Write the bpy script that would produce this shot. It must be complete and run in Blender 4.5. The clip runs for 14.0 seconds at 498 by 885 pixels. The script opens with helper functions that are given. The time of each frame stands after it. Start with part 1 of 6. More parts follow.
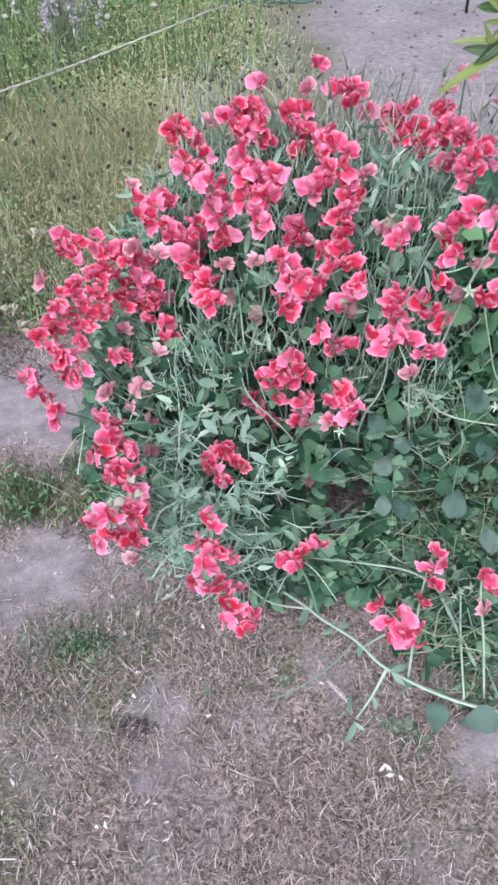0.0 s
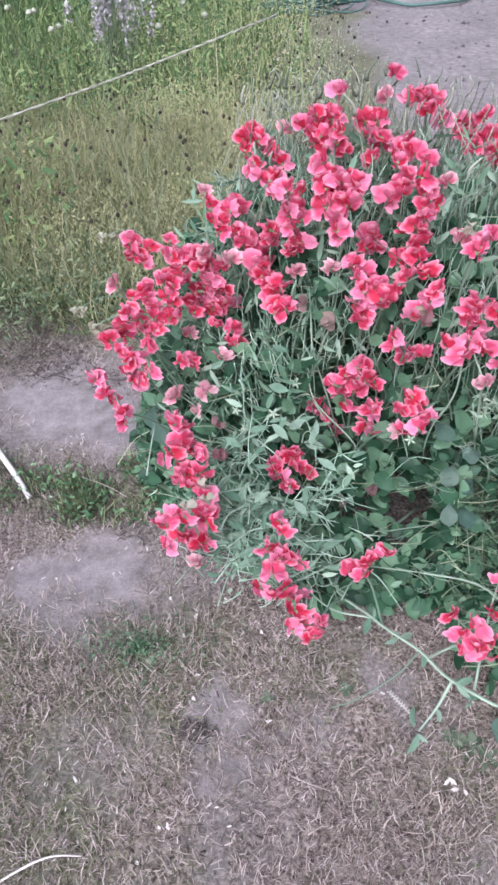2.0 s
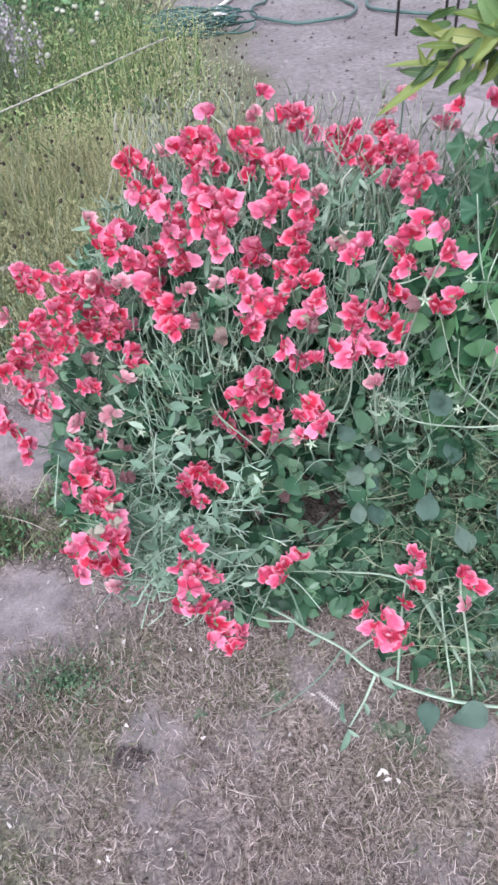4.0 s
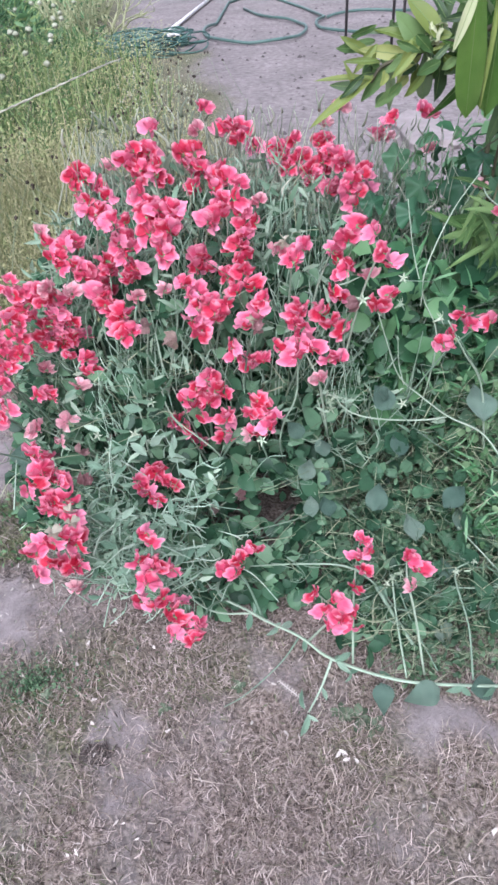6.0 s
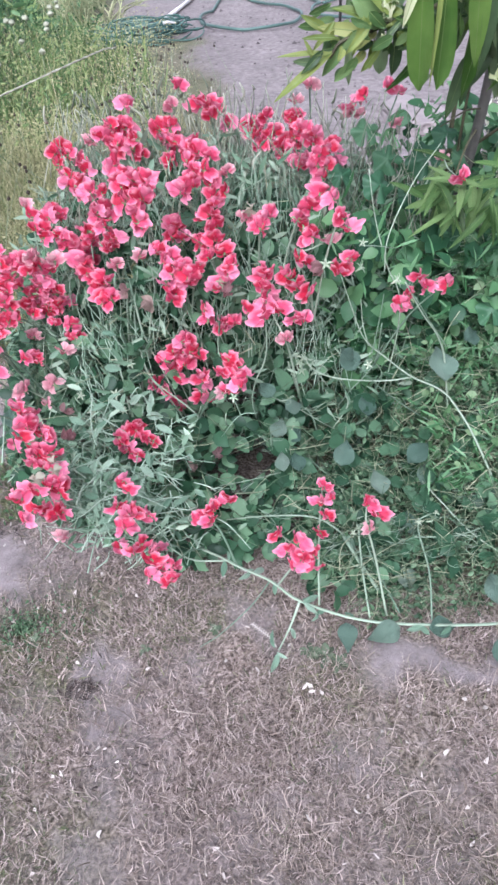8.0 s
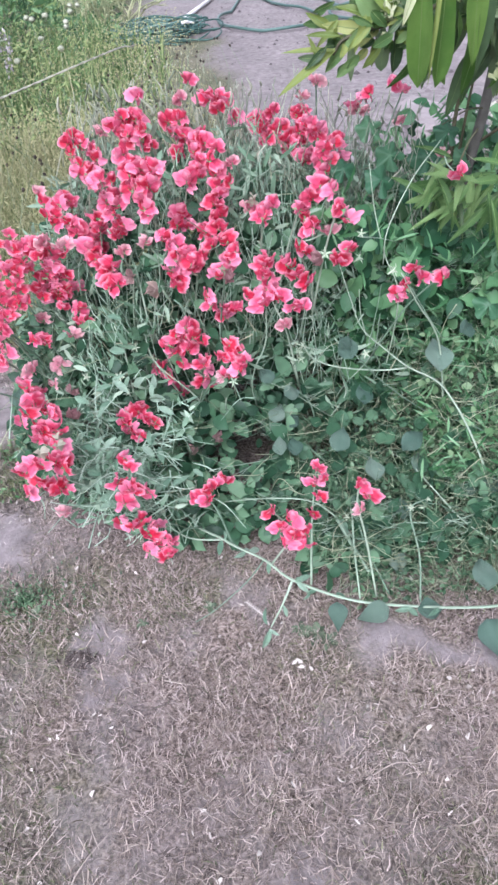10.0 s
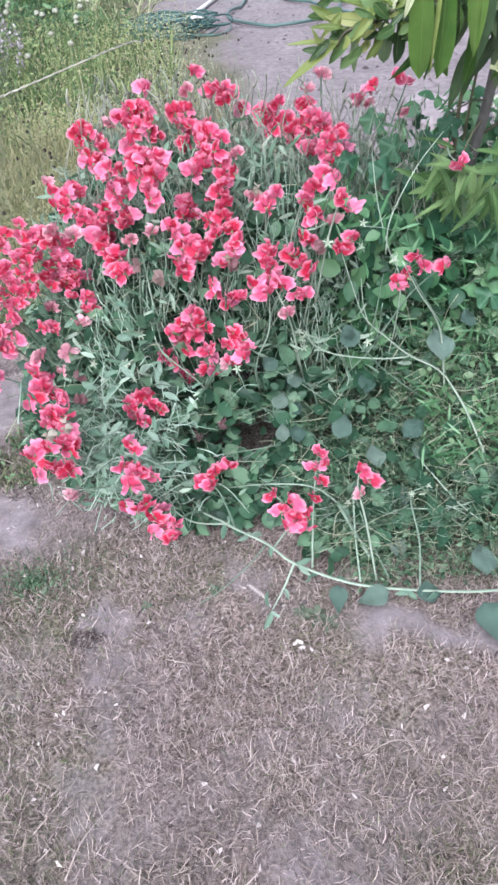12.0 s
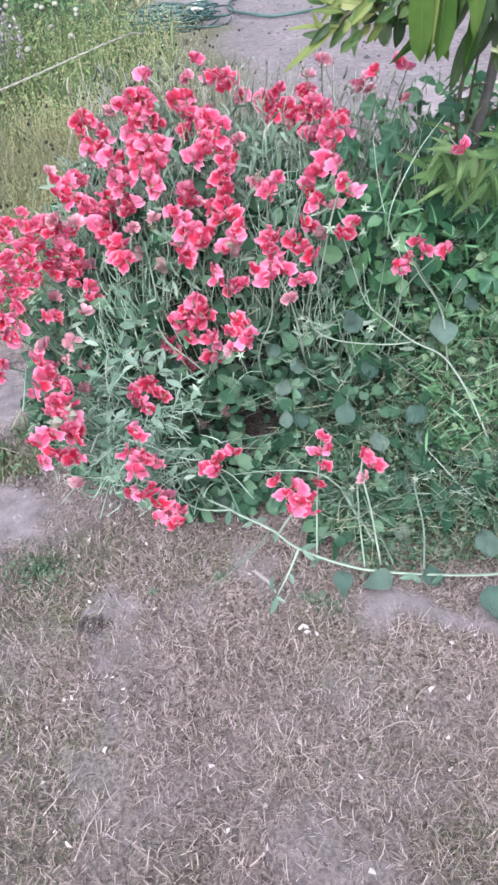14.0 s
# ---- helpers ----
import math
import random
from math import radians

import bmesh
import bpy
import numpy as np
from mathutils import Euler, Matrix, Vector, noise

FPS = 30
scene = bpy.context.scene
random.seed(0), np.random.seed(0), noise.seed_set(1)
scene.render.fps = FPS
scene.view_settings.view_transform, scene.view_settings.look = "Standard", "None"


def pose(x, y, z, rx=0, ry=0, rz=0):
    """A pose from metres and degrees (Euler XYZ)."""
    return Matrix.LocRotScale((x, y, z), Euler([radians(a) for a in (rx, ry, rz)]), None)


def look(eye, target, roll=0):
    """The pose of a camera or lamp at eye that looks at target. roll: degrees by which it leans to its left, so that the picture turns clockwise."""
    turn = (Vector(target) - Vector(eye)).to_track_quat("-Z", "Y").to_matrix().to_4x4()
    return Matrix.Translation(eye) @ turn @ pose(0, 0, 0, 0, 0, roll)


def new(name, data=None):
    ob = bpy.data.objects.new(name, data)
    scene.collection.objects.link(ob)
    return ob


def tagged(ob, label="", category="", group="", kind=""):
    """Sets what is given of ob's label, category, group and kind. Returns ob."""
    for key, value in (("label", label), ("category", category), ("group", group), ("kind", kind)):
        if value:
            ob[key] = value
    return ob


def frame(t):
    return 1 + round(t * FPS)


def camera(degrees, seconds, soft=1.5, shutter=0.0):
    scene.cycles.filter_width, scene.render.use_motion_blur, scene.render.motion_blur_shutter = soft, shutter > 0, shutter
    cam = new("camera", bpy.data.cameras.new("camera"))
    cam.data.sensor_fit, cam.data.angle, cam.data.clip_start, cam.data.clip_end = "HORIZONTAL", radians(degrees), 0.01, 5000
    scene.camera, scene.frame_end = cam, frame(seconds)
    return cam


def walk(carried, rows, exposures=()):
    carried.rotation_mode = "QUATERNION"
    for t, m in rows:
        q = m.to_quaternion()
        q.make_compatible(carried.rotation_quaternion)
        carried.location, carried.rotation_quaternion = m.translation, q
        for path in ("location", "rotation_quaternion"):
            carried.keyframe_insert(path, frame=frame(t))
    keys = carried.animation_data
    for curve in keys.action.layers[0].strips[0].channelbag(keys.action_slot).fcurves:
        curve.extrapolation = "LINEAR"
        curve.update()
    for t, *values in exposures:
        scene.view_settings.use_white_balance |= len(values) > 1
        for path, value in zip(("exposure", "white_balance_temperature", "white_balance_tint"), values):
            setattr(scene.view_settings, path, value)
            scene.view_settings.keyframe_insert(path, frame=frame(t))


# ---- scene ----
cam = camera(40.5, 14.0, soft=2.8)
METRES, EYE, TILT, LEAN, TURN = 0.411, 1.05, -42.3, 1.7, 0.0
ROWS = [
    (0.0, 0.0, 0.0, 0.0, 0.0, 0.0, 0.0),
    (0.5, -0.038, 0.0026, 0.0063, 0.95, 0.18, -1.16),
    (1.0, -0.0707, 0.01, 0.0108, 1.86, 0.33, -1.79),
    (1.5, -0.1217, 0.0086, 0.0066, 2.72, 0.13, -2.61),
    (2.0, -0.1589, -0.0066, -0.0096, 2.23, 0.58, -1.5),
    (2.5, -0.1602, -0.0163, -0.0092, 0.9, 1.19, 0.02),
    (3.0, -0.1129, -0.0302, -0.0156, -0.52, 1.53, 1.74),
    (3.5, -0.0632, -0.038, -0.0186, -1.68, 1.65, 3.23),
    (4.0, -0.0256, -0.0382, -0.014, -2.72, 1.77, 4.38),
    (4.2, -0.0046, -0.0355, -0.0131, -3.20, 1.81, 5.01),
    (6.3, 0.0539, -0.1988, -0.1416, -5.34, 2.82, 7.12),
    (6.5, 0.0939, -0.2557, -0.1965, -5.09, 2.43, 7.63),
    (7.0, 0.1085, -0.2777, -0.223, -4.96, 2.46, 7.51),
    (7.5, 0.1226, -0.3024, -0.2372, -4.85, 2.21, 7.06),
    (8.0, 0.135, -0.3281, -0.2613, -4.69, 2.14, 6.93),
    (8.2, 0.1415, -0.3380, -0.2700, -4.62, 2.13, 6.90),
    (10.5, 0.1733, -0.4445, -0.3678, -3.73, 2.36, 5.19),
    (11.0, 0.1785, -0.4601, -0.3819, -3.56, 2.33, 5.08),
    (11.5, 0.1824, -0.473, -0.3937, -3.37, 2.25, 5.12),
    (12.0, 0.1831, -0.4824, -0.4035, -3.23, 2.13, 5.16),
    (12.5, 0.1829, -0.4878, -0.4138, -3.15, 1.99, 5.21),
    (13.0, 0.1836, -0.492, -0.4261, -3.03, 1.91, 5.33),
    (13.5, 0.1834, -0.4932, -0.4338, -2.93, 1.77, 5.54),
    (14.0, 0.1817, -0.4935, -0.4403, -2.84, 1.69, 5.66),
]
walk(
    cam,
    [(t, pose(0, 0, EYE, TILT, LEAN, TURN) @ pose(METRES * x, METRES * y, METRES * z, 90 + pitch, roll, yaw)) for t, x, y, z, yaw, pitch, roll in ROWS],
    exposures=[(0.0, 1.22, 5760, 22), (4.0, 1.2, 5820, 21), (6.5, 1.28, 5800, 21), (14.0, 1.38, 5820, 22)],
)

# ---- light: an even, overcast evening sky and a very soft, low sun behind the clouds ----
world = bpy.data.worlds.new("overcast_sky")
scene.world = world
world.use_nodes = True
nt = world.node_tree
sky = nt.nodes.new("ShaderNodeTexSky")
sky.sky_type, sky.sun_disc = "NISHITA", False
sky.sun_elevation, sky.sun_rotation = radians(38), radians(200)
sky.dust_density = 4.0
soft_sky = nt.nodes.new("ShaderNodeHueSaturation")
soft_sky.inputs["Saturation"].default_value = 0.25
nt.links.new(sky.outputs["Color"], soft_sky.inputs["Color"])
nt.links.new(soft_sky.outputs["Color"], nt.nodes["Background"].inputs["Color"])
nt.nodes["Background"].inputs["Strength"].default_value = 0.10
sun = new("sun", bpy.data.lights.new("sun", "SUN"))
sun.data.energy, sun.data.angle, sun.data.color = 1.5, radians(35), (1.0, 0.97, 0.95)
sun.matrix_world = look((-0.6, -1.6, 2.6), (0, 0, 0))


# ---- materials ----
def links(m):
    return m.node_tree.nodes, m.node_tree.links


def ramp_of(nodes, stops):
    r = nodes.new("ShaderNodeValToRGB")
    els = r.color_ramp.elements
    for i, (at, col) in enumerate(stops):
        e = els[i] if i < 2 else els.new(at)
        e.position, e.color = at, (*col, 1)
    return r


def mixed(nodes, lk, kind, factor, a, b):
    """A colour mix; a, b and factor are sockets or values."""
    n = nodes.new("ShaderNodeMix")
    n.data_type, n.blend_type = "RGBA", kind
    for sock, v in ((n.inputs[0], factor), (n.inputs[6], a), (n.inputs[7], b)):
        if isinstance(v, (int, float)):
            sock.default_value = v
        elif isinstance(v, tuple):
            sock.default_value = (*v, 1)
        else:
            lk.new(v, sock)
    return n.outputs[2]


def surf(name, cols, scale=60.0, rough=0.6, bump=0.3, vary="object", through_light=0.0, jitter=0.25, big=6.0, sheen=0.0, metal=0.0, margin=None, veins=0.0, rim=0.5):
    """A surface whose colours run through cols by fine and coarse noise and from piece to piece; margin: the colour at a petal's edge (its v)."""
    m = bpy.data.materials.new(name)
    m.use_nodes = True
    nodes, lk = links(m)
    bsdf = nodes["Principled BSDF"]
    tc = nodes.new("ShaderNodeTexCoord")
    if vary == "object":
        rnd = nodes.new("ShaderNodeObjectInfo").outputs["Random"]
    elif vary == "island":
        rnd = nodes.new("ShaderNodeNewGeometry").outputs["Random Per Island"]
    else:
        rnd = None
    fine = nodes.new("ShaderNodeTexNoise")
    fine.noise_dimensions = "4D"
    fine.inputs["Scale"].default_value, fine.inputs["Detail"].default_value = scale, 5
    coarse = nodes.new("ShaderNodeTexNoise")
    coarse.inputs["Scale"].default_value, coarse.inputs["Detail"].default_value = big, 3
    lk.new(tc.outputs["Object"], fine.inputs["Vector"])
    lk.new(tc.outputs["Object"], coarse.inputs["Vector"])
    value = fine.outputs["Fac"]
    if rnd is not None:
        seed = nodes.new("ShaderNodeMath")
        seed.operation = "MULTIPLY"
        seed.inputs[1].default_value = 37.0
        lk.new(rnd, seed.inputs[0])
        lk.new(seed.outputs[0], fine.inputs["W"])
        blend = nodes.new("ShaderNodeMix")
        blend.inputs[0].default_value = jitter * 2
        lk.new(value, blend.inputs[2])
        lk.new(rnd, blend.inputs[3])
        value = blend.outputs[0]
    stops = [(0.2 + 0.6 * i / max(1, len(cols) - 1), c) for i, c in enumerate(cols)]
    r = ramp_of(nodes, stops)
    lk.new(value, r.inputs["Fac"])
    col = r.outputs["Color"]
    shade = ramp_of(nodes, [(0.3, (0.75, 0.75, 0.75)), (0.7, (1.0, 1.0, 1.0))])
    lk.new(coarse.outputs["Fac"], shade.inputs["Fac"])
    col = mixed(nodes, lk, "MULTIPLY", 1.0, col, shade.outputs["Color"])
    if margin:
        sep = nodes.new("ShaderNodeSeparateXYZ")
        lk.new(tc.outputs["UV"], sep.inputs[0])
        edge = ramp_of(nodes, [(rim, (0, 0, 0)), (1.0, (0.85, 0.85, 0.85))])
        lk.new(sep.outputs["Y"], edge.inputs["Fac"])
        col = mixed(nodes, lk, "MIX", edge.outputs["Color"], col, margin)
    lk.new(col, bsdf.inputs["Base Color"])
    bsdf.inputs["Roughness"].default_value = rough
    bsdf.inputs["Metallic"].default_value = metal
    bsdf.inputs["Specular IOR Level"].default_value = 0.35
    if sheen:
        bsdf.inputs["Sheen Weight"].default_value = sheen
    if bump:
        b = nodes.new("ShaderNodeBump")
        b.inputs["Strength"].default_value, b.inputs["Distance"].default_value = bump, 0.002
        height = fine.outputs["Fac"]
        if veins:
            b.inputs["Strength"].default_value = bump * 1.8
            wave = nodes.new("ShaderNodeTexWave")
            wave.inputs["Scale"].default_value, wave.inputs["Distortion"].default_value = veins, 2.0
            lk.new(tc.outputs["UV"], wave.inputs["Vector"])
            add = nodes.new("ShaderNodeMath")
            lk.new(height, add.inputs[0])
            lk.new(wave.outputs["Fac"], add.inputs[1])
            height = add.outputs[0]
        lk.new(height, b.inputs["Height"])
        lk.new(b.outputs["Normal"], bsdf.inputs["Normal"])
    if through_light:
        tr = nodes.new("ShaderNodeBsdfTranslucent")
        lk.new(col, tr.inputs["Color"])
        mx = nodes.new("ShaderNodeMixShader")
        mx.inputs[0].default_value = through_light
        lk.new(bsdf.outputs[0], mx.inputs[1])
        lk.new(tr.outputs[0], mx.inputs[2])
        lk.new(mx.outputs[0], nodes["Material Output"].inputs["Surface"])
    return m


M_PETAL = surf("coral_red_petal", [(0.70, 0.032, 0.085), (0.79, 0.070, 0.165), (0.85, 0.130, 0.265), (0.89, 0.29, 0.46)], 110, 0.42, 0.15, jitter=0.36, through_light=0.42, margin=(0.95, 0.42, 0.55), veins=22, rim=0.68)
M_WING = surf("pink_wing_petal", [(0.72, 0.040, 0.100), (0.82, 0.095, 0.21), (0.89, 0.25, 0.40)], 90, 0.45, 0.2, jitter=0.35, through_light=0.42, margin=(0.95, 0.52, 0.62), veins=12, rim=0.70)
M_PALE = surf("pale_pink_petal", [(0.74, 0.12, 0.22), (0.82, 0.22, 0.32), (0.87, 0.40, 0.46)], 90, 0.6, 0.35, through_light=0.3, margin=(0.88, 0.58, 0.60), veins=12, sheen=0.3)
M_FADED = surf("faded_petal", [(0.55, 0.25, 0.28), (0.72, 0.45, 0.45), (0.75, 0.62, 0.50)], 70, 0.7, 0.5, through_light=0.25, veins=12)
M_CREAM = surf("withered_cream_petal", [(0.36, 0.35, 0.24), (0.50, 0.49, 0.37), (0.60, 0.58, 0.47)], 70, 0.7, 0.5, through_light=0.25)
M_LEAF = surf("glaucous_pea_leaf", [(0.026, 0.092, 0.046), (0.062, 0.165, 0.086), (0.125, 0.255, 0.145)], 45, 0.5, 0.3, through_light=0.22, jitter=0.38, veins=9)
# lowest tone set below the leaf green to deepen shade between the leaves
M_LEAF_STUFF = surf("glaucous_shade_toned_leaf_mass", [(0.014, 0.055, 0.026), (0.045, 0.128, 0.064), (0.145, 0.275, 0.155)], 45, 0.5, 0.3, vary="island", through_light=0.2, jitter=0.42)
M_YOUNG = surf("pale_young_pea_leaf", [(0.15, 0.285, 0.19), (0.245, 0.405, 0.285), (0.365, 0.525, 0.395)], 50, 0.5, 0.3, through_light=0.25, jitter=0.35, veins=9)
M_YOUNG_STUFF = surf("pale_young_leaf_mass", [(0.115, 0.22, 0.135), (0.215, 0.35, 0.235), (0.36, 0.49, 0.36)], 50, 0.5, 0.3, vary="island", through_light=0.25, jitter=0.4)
M_BLUE = surf("blue_green_leaf", [(0.13, 0.23, 0.175), (0.22, 0.34, 0.265), (0.34, 0.46, 0.37)], 40, 0.5, 0.1, through_light=0.15, jitter=0.42)
M_BLUE = surf("blue_green_leaf", [(0.085, 0.165, 0.125), (0.15, 0.255, 0.195), (0.24, 0.345, 0.27)], 40, 0.45, 0.4, through_light=0.2, veins=8)
M_STEM = surf("pale_green_stem", [(0.135, 0.22, 0.15), (0.225, 0.325, 0.235), (0.34, 0.44, 0.33)], 80, 0.5, 0.3, jitter=0.38)
M_STEM_STUFF = surf("tangled_stem", [(0.08, 0.14, 0.075), (0.185, 0.26, 0.155), (0.38, 0.42, 0.28)], 80, 0.6, 0.3, vary="island", jitter=0.42)
M_CALYX = surf("calyx_green", [(0.16, 0.27, 0.13), (0.30, 0.40, 0.22)], 120, 0.55, 0.3)
M_STAR = surf("bleached_calyx", [(0.40, 0.52, 0.37), (0.60, 0.68, 0.53)], 120, 0.6, 0.3)
M_STAR = surf("bleached_calyx", [(0.30, 0.41, 0.28), (0.48, 0.56, 0.42)], 120, 0.6, 0.3)
M_PEACH = surf("peach_leaf", [(0.035, 0.115, 0.020), (0.088, 0.205, 0.036), (0.20, 0.35, 0.08)], 30, 0.42, 0.25, through_light=0.42, jitter=0.25, veins=16)
M_PEACH_DARK = surf("grey_green_peach_leaf", [(0.045, 0.095, 0.040), (0.10, 0.17, 0.080), (0.19, 0.265, 0.145)], 55, 0.45, 0.15, through_light=0.38, jitter=0.3)
M_PEACH_FRESH = surf("fresh_peach_leaf", [(0.055, 0.135, 0.038), (0.110, 0.220, 0.070), (0.20, 0.33, 0.125)], 40, 0.45, 0.2, through_light=0.38, jitter=0.35, veins=12)
M_PEACH_YELLOW = surf("yellow_green_peach_leaf", [(0.14, 0.21, 0.045), (0.22, 0.29, 0.075), (0.33, 0.375, 0.12)], 30, 0.5, 0.2, through_light=0.35, jitter=0.3)
M_MIDRIB = surf("leaf_midrib", [(0.12, 0.22, 0.06), (0.20, 0.30, 0.10)], 90, 0.5, 0.2)
M_LOBED = surf("dark_lobed_leaf", [(0.016, 0.075, 0.036), (0.038, 0.125, 0.062), (0.080, 0.19, 0.095)], 40, 0.5, 0.35, through_light=0.15, jitter=0.35)
M_LOBED_STUFF = surf("dark_leaf_mass", [(0.018, 0.080, 0.034), (0.052, 0.160, 0.068), (0.155, 0.320, 0.145)], 40, 0.5, 0.35, vary="island", through_light=0.22, jitter=0.42)
M_ROSETTE = surf("dusty_weed_leaf", [(0.075, 0.115, 0.070), (0.13, 0.185, 0.115), (0.21, 0.27, 0.18)], 60, 0.6, 0.3, jitter=0.35, through_light=0.15)
M_FRESH_STUFF = surf("fresh_weed_leaf_mass", [(0.05, 0.125, 0.050), (0.11, 0.22, 0.095), (0.22, 0.35, 0.18)], 40, 0.5, 0.3, vary="island", through_light=0.25, jitter=0.42)
M_BARK = surf("grey_bark", [(0.085, 0.085, 0.078), (0.17, 0.165, 0.15), (0.29, 0.28, 0.26)], 50, 0.85, 0.9)
M_TWIG = surf("dark_twig", [(0.05, 0.05, 0.03), (0.11, 0.11, 0.06), (0.2, 0.2, 0.12)], 70, 0.75, 0.6)
M_DRY = surf("dry_lawn_blade", [(0.120, 0.097, 0.085), (0.285, 0.238, 0.212), (0.405, 0.346, 0.312), (0.52, 0.455, 0.42)], 22, 0.8, 0.0, vary="island", jitter=0.42, big=14.0)
M_THATCH = surf("buff_grass_blade", [(0.18, 0.150, 0.125), (0.36, 0.305, 0.26), (0.50, 0.44, 0.385)], 22, 0.8, 0.0, vary="island", jitter=0.4, big=14.0)
M_THATCH = surf("buff_grass_blade", [(0.165, 0.138, 0.112), (0.325, 0.275, 0.23), (0.46, 0.405, 0.35)], 22, 0.8, 0.0, vary="island", jitter=0.4, big=14.0)
M_OLIVE = surf("green_lawn_blade", [(0.075, 0.105, 0.052), (0.145, 0.175, 0.09), (0.26, 0.28, 0.16)], 22, 0.7, 0.0, vary="island", jitter=0.38, big=14.0, through_light=0.15)
M_STRAW = surf("bleached_straw", [(0.27, 0.225, 0.185), (0.40, 0.35, 0.30), (0.56, 0.51, 0.46)], 60, 0.75, 0.2, vary="island", jitter=0.4)
M_LITTER = surf("dark_leaf_litter", [(0.05, 0.042, 0.038), (0.11, 0.093, 0.084), (0.20, 0.175, 0.16)], 30, 0.9, 0.0, vary="island", jitter=0.4)
M_SCRAP = surf("bleached_scrap", [(0.48, 0.45, 0.40), (0.64, 0.61, 0.56)], 60, 0.8, 0.2, vary="island")
M_HAZE = surf("grass_seed_haze", [(0.25, 0.265, 0.13), (0.36, 0.365, 0.185), (0.48, 0.47, 0.27)], 2.2, 0.8, 0.0, vary="island", jitter=0.22, big=2.0, through_light=0.2)
M_MEADOW = surf("meadow_grass_blade", [(0.21, 0.225, 0.105), (0.30, 0.305, 0.150), (0.39, 0.385, 0.205), (0.48, 0.465, 0.29)], 20, 0.75, 0.0, vary="island", jitter=0.42, big=2.0, through_light=0.25)
M_LOW = surf("low_weed_leaf", [(0.025, 0.065, 0.030), (0.06, 0.13, 0.062), (0.14, 0.235, 0.13)], 30, 0.55, 0.2, vary="island", jitter=0.4, through_light=0.15)
M_LUSH = surf("lush_green_leaf", [(0.030, 0.09, 0.034), (0.07, 0.17, 0.067), (0.16, 0.29, 0.135)], 30, 0.55, 0.2, vary="island", jitter=0.4, through_light=0.22)
M_DULL = surf("dull_weed_leaf", [(0.055, 0.095, 0.048), (0.115, 0.170, 0.085), (0.22, 0.27, 0.145)], 30, 0.6, 0.0, vary="island", jitter=0.42, through_light=0.2)
M_WEED = surf("weed_leaf", [(0.06, 0.13, 0.045), (0.14, 0.23, 0.08), (0.27, 0.35, 0.14)], 30, 0.6, 0.0, vary="island", jitter=0.45, big=2.0, through_light=0.25)
M_SEED = surf("dark_seed_head", [(0.03, 0.025, 0.02), (0.08, 0.065, 0.05)], 200, 0.85, 0.6)
M_WIRY = surf("wiry_pale_stem", [(0.30, 0.34, 0.18), (0.44, 0.47, 0.28)], 60, 0.7, 0.2)
M_GRASSY = surf("fresh_green_blade", [(0.05, 0.16, 0.06), (0.11, 0.275, 0.12), (0.22, 0.42, 0.22)], 30, 0.55, 0.2, vary="island", jitter=0.4, through_light=0.3)
M_PUFF = surf("pale_flower_head", [(0.30, 0.33, 0.24), (0.43, 0.45, 0.35)], 150, 0.85, 0.6)
M_LILAC = surf("lilac_floret", [(0.24, 0.225, 0.24), (0.36, 0.335, 0.355), (0.48, 0.455, 0.46)], 60, 0.7, 0.0, vary="island", jitter=0.45)
M_ROPE = surf("white_cord", [(0.16, 0.17, 0.11), (0.36, 0.37, 0.27), (0.62, 0.61, 0.52)], 14, 0.85, 0.5)
M_HOSE = surf("green_hose", [(0.035, 0.085, 0.075), (0.06, 0.125, 0.11), (0.09, 0.16, 0.14)], 30, 0.45, 0.2)
M_NET = surf("green_cord_heap", [(0.03, 0.08, 0.07), (0.06, 0.14, 0.12), (0.12, 0.21, 0.18)], 40, 0.55, 0.2, vary="island", jitter=0.4)
M_PIPE = surf("white_plastic_pipe", [(0.70, 0.69, 0.68), (0.80, 0.80, 0.79)], 20, 0.4, 0.1)
M_IRON = surf("dark_iron", [(0.03, 0.03, 0.032), (0.07, 0.065, 0.065)], 80, 0.6, 0.4, metal=0.6)
M_CURL = surf("pale_curled_leaf", [(0.30, 0.38, 0.17), (0.46, 0.52, 0.29), (0.56, 0.60, 0.40)], 60, 0.6, 0.5, through_light=0.25)
M_CLOD = surf("dark_clod", [(0.09, 0.08, 0.08), (0.19, 0.17, 0.17), (0.28, 0.255, 0.255)], 60, 0.95, 0.6, vary="island", jitter=0.45)
M_STONE = surf("pale_plaster_stone", [(0.25, 0.225, 0.22), (0.35, 0.32, 0.315), (0.42, 0.39, 0.385)], 25, 0.9, 0.9)
M_STICK = surf("whitish_peeled_stick", [(0.52, 0.48, 0.44), (0.70, 0.67, 0.63)], 50, 0.75, 0.4)
M_BLOOM = surf("cream_floret", [(0.55, 0.55, 0.42), (0.72, 0.72, 0.60), (0.80, 0.80, 0.72)], 60, 0.7, 0.0, vary="island", jitter=0.4)


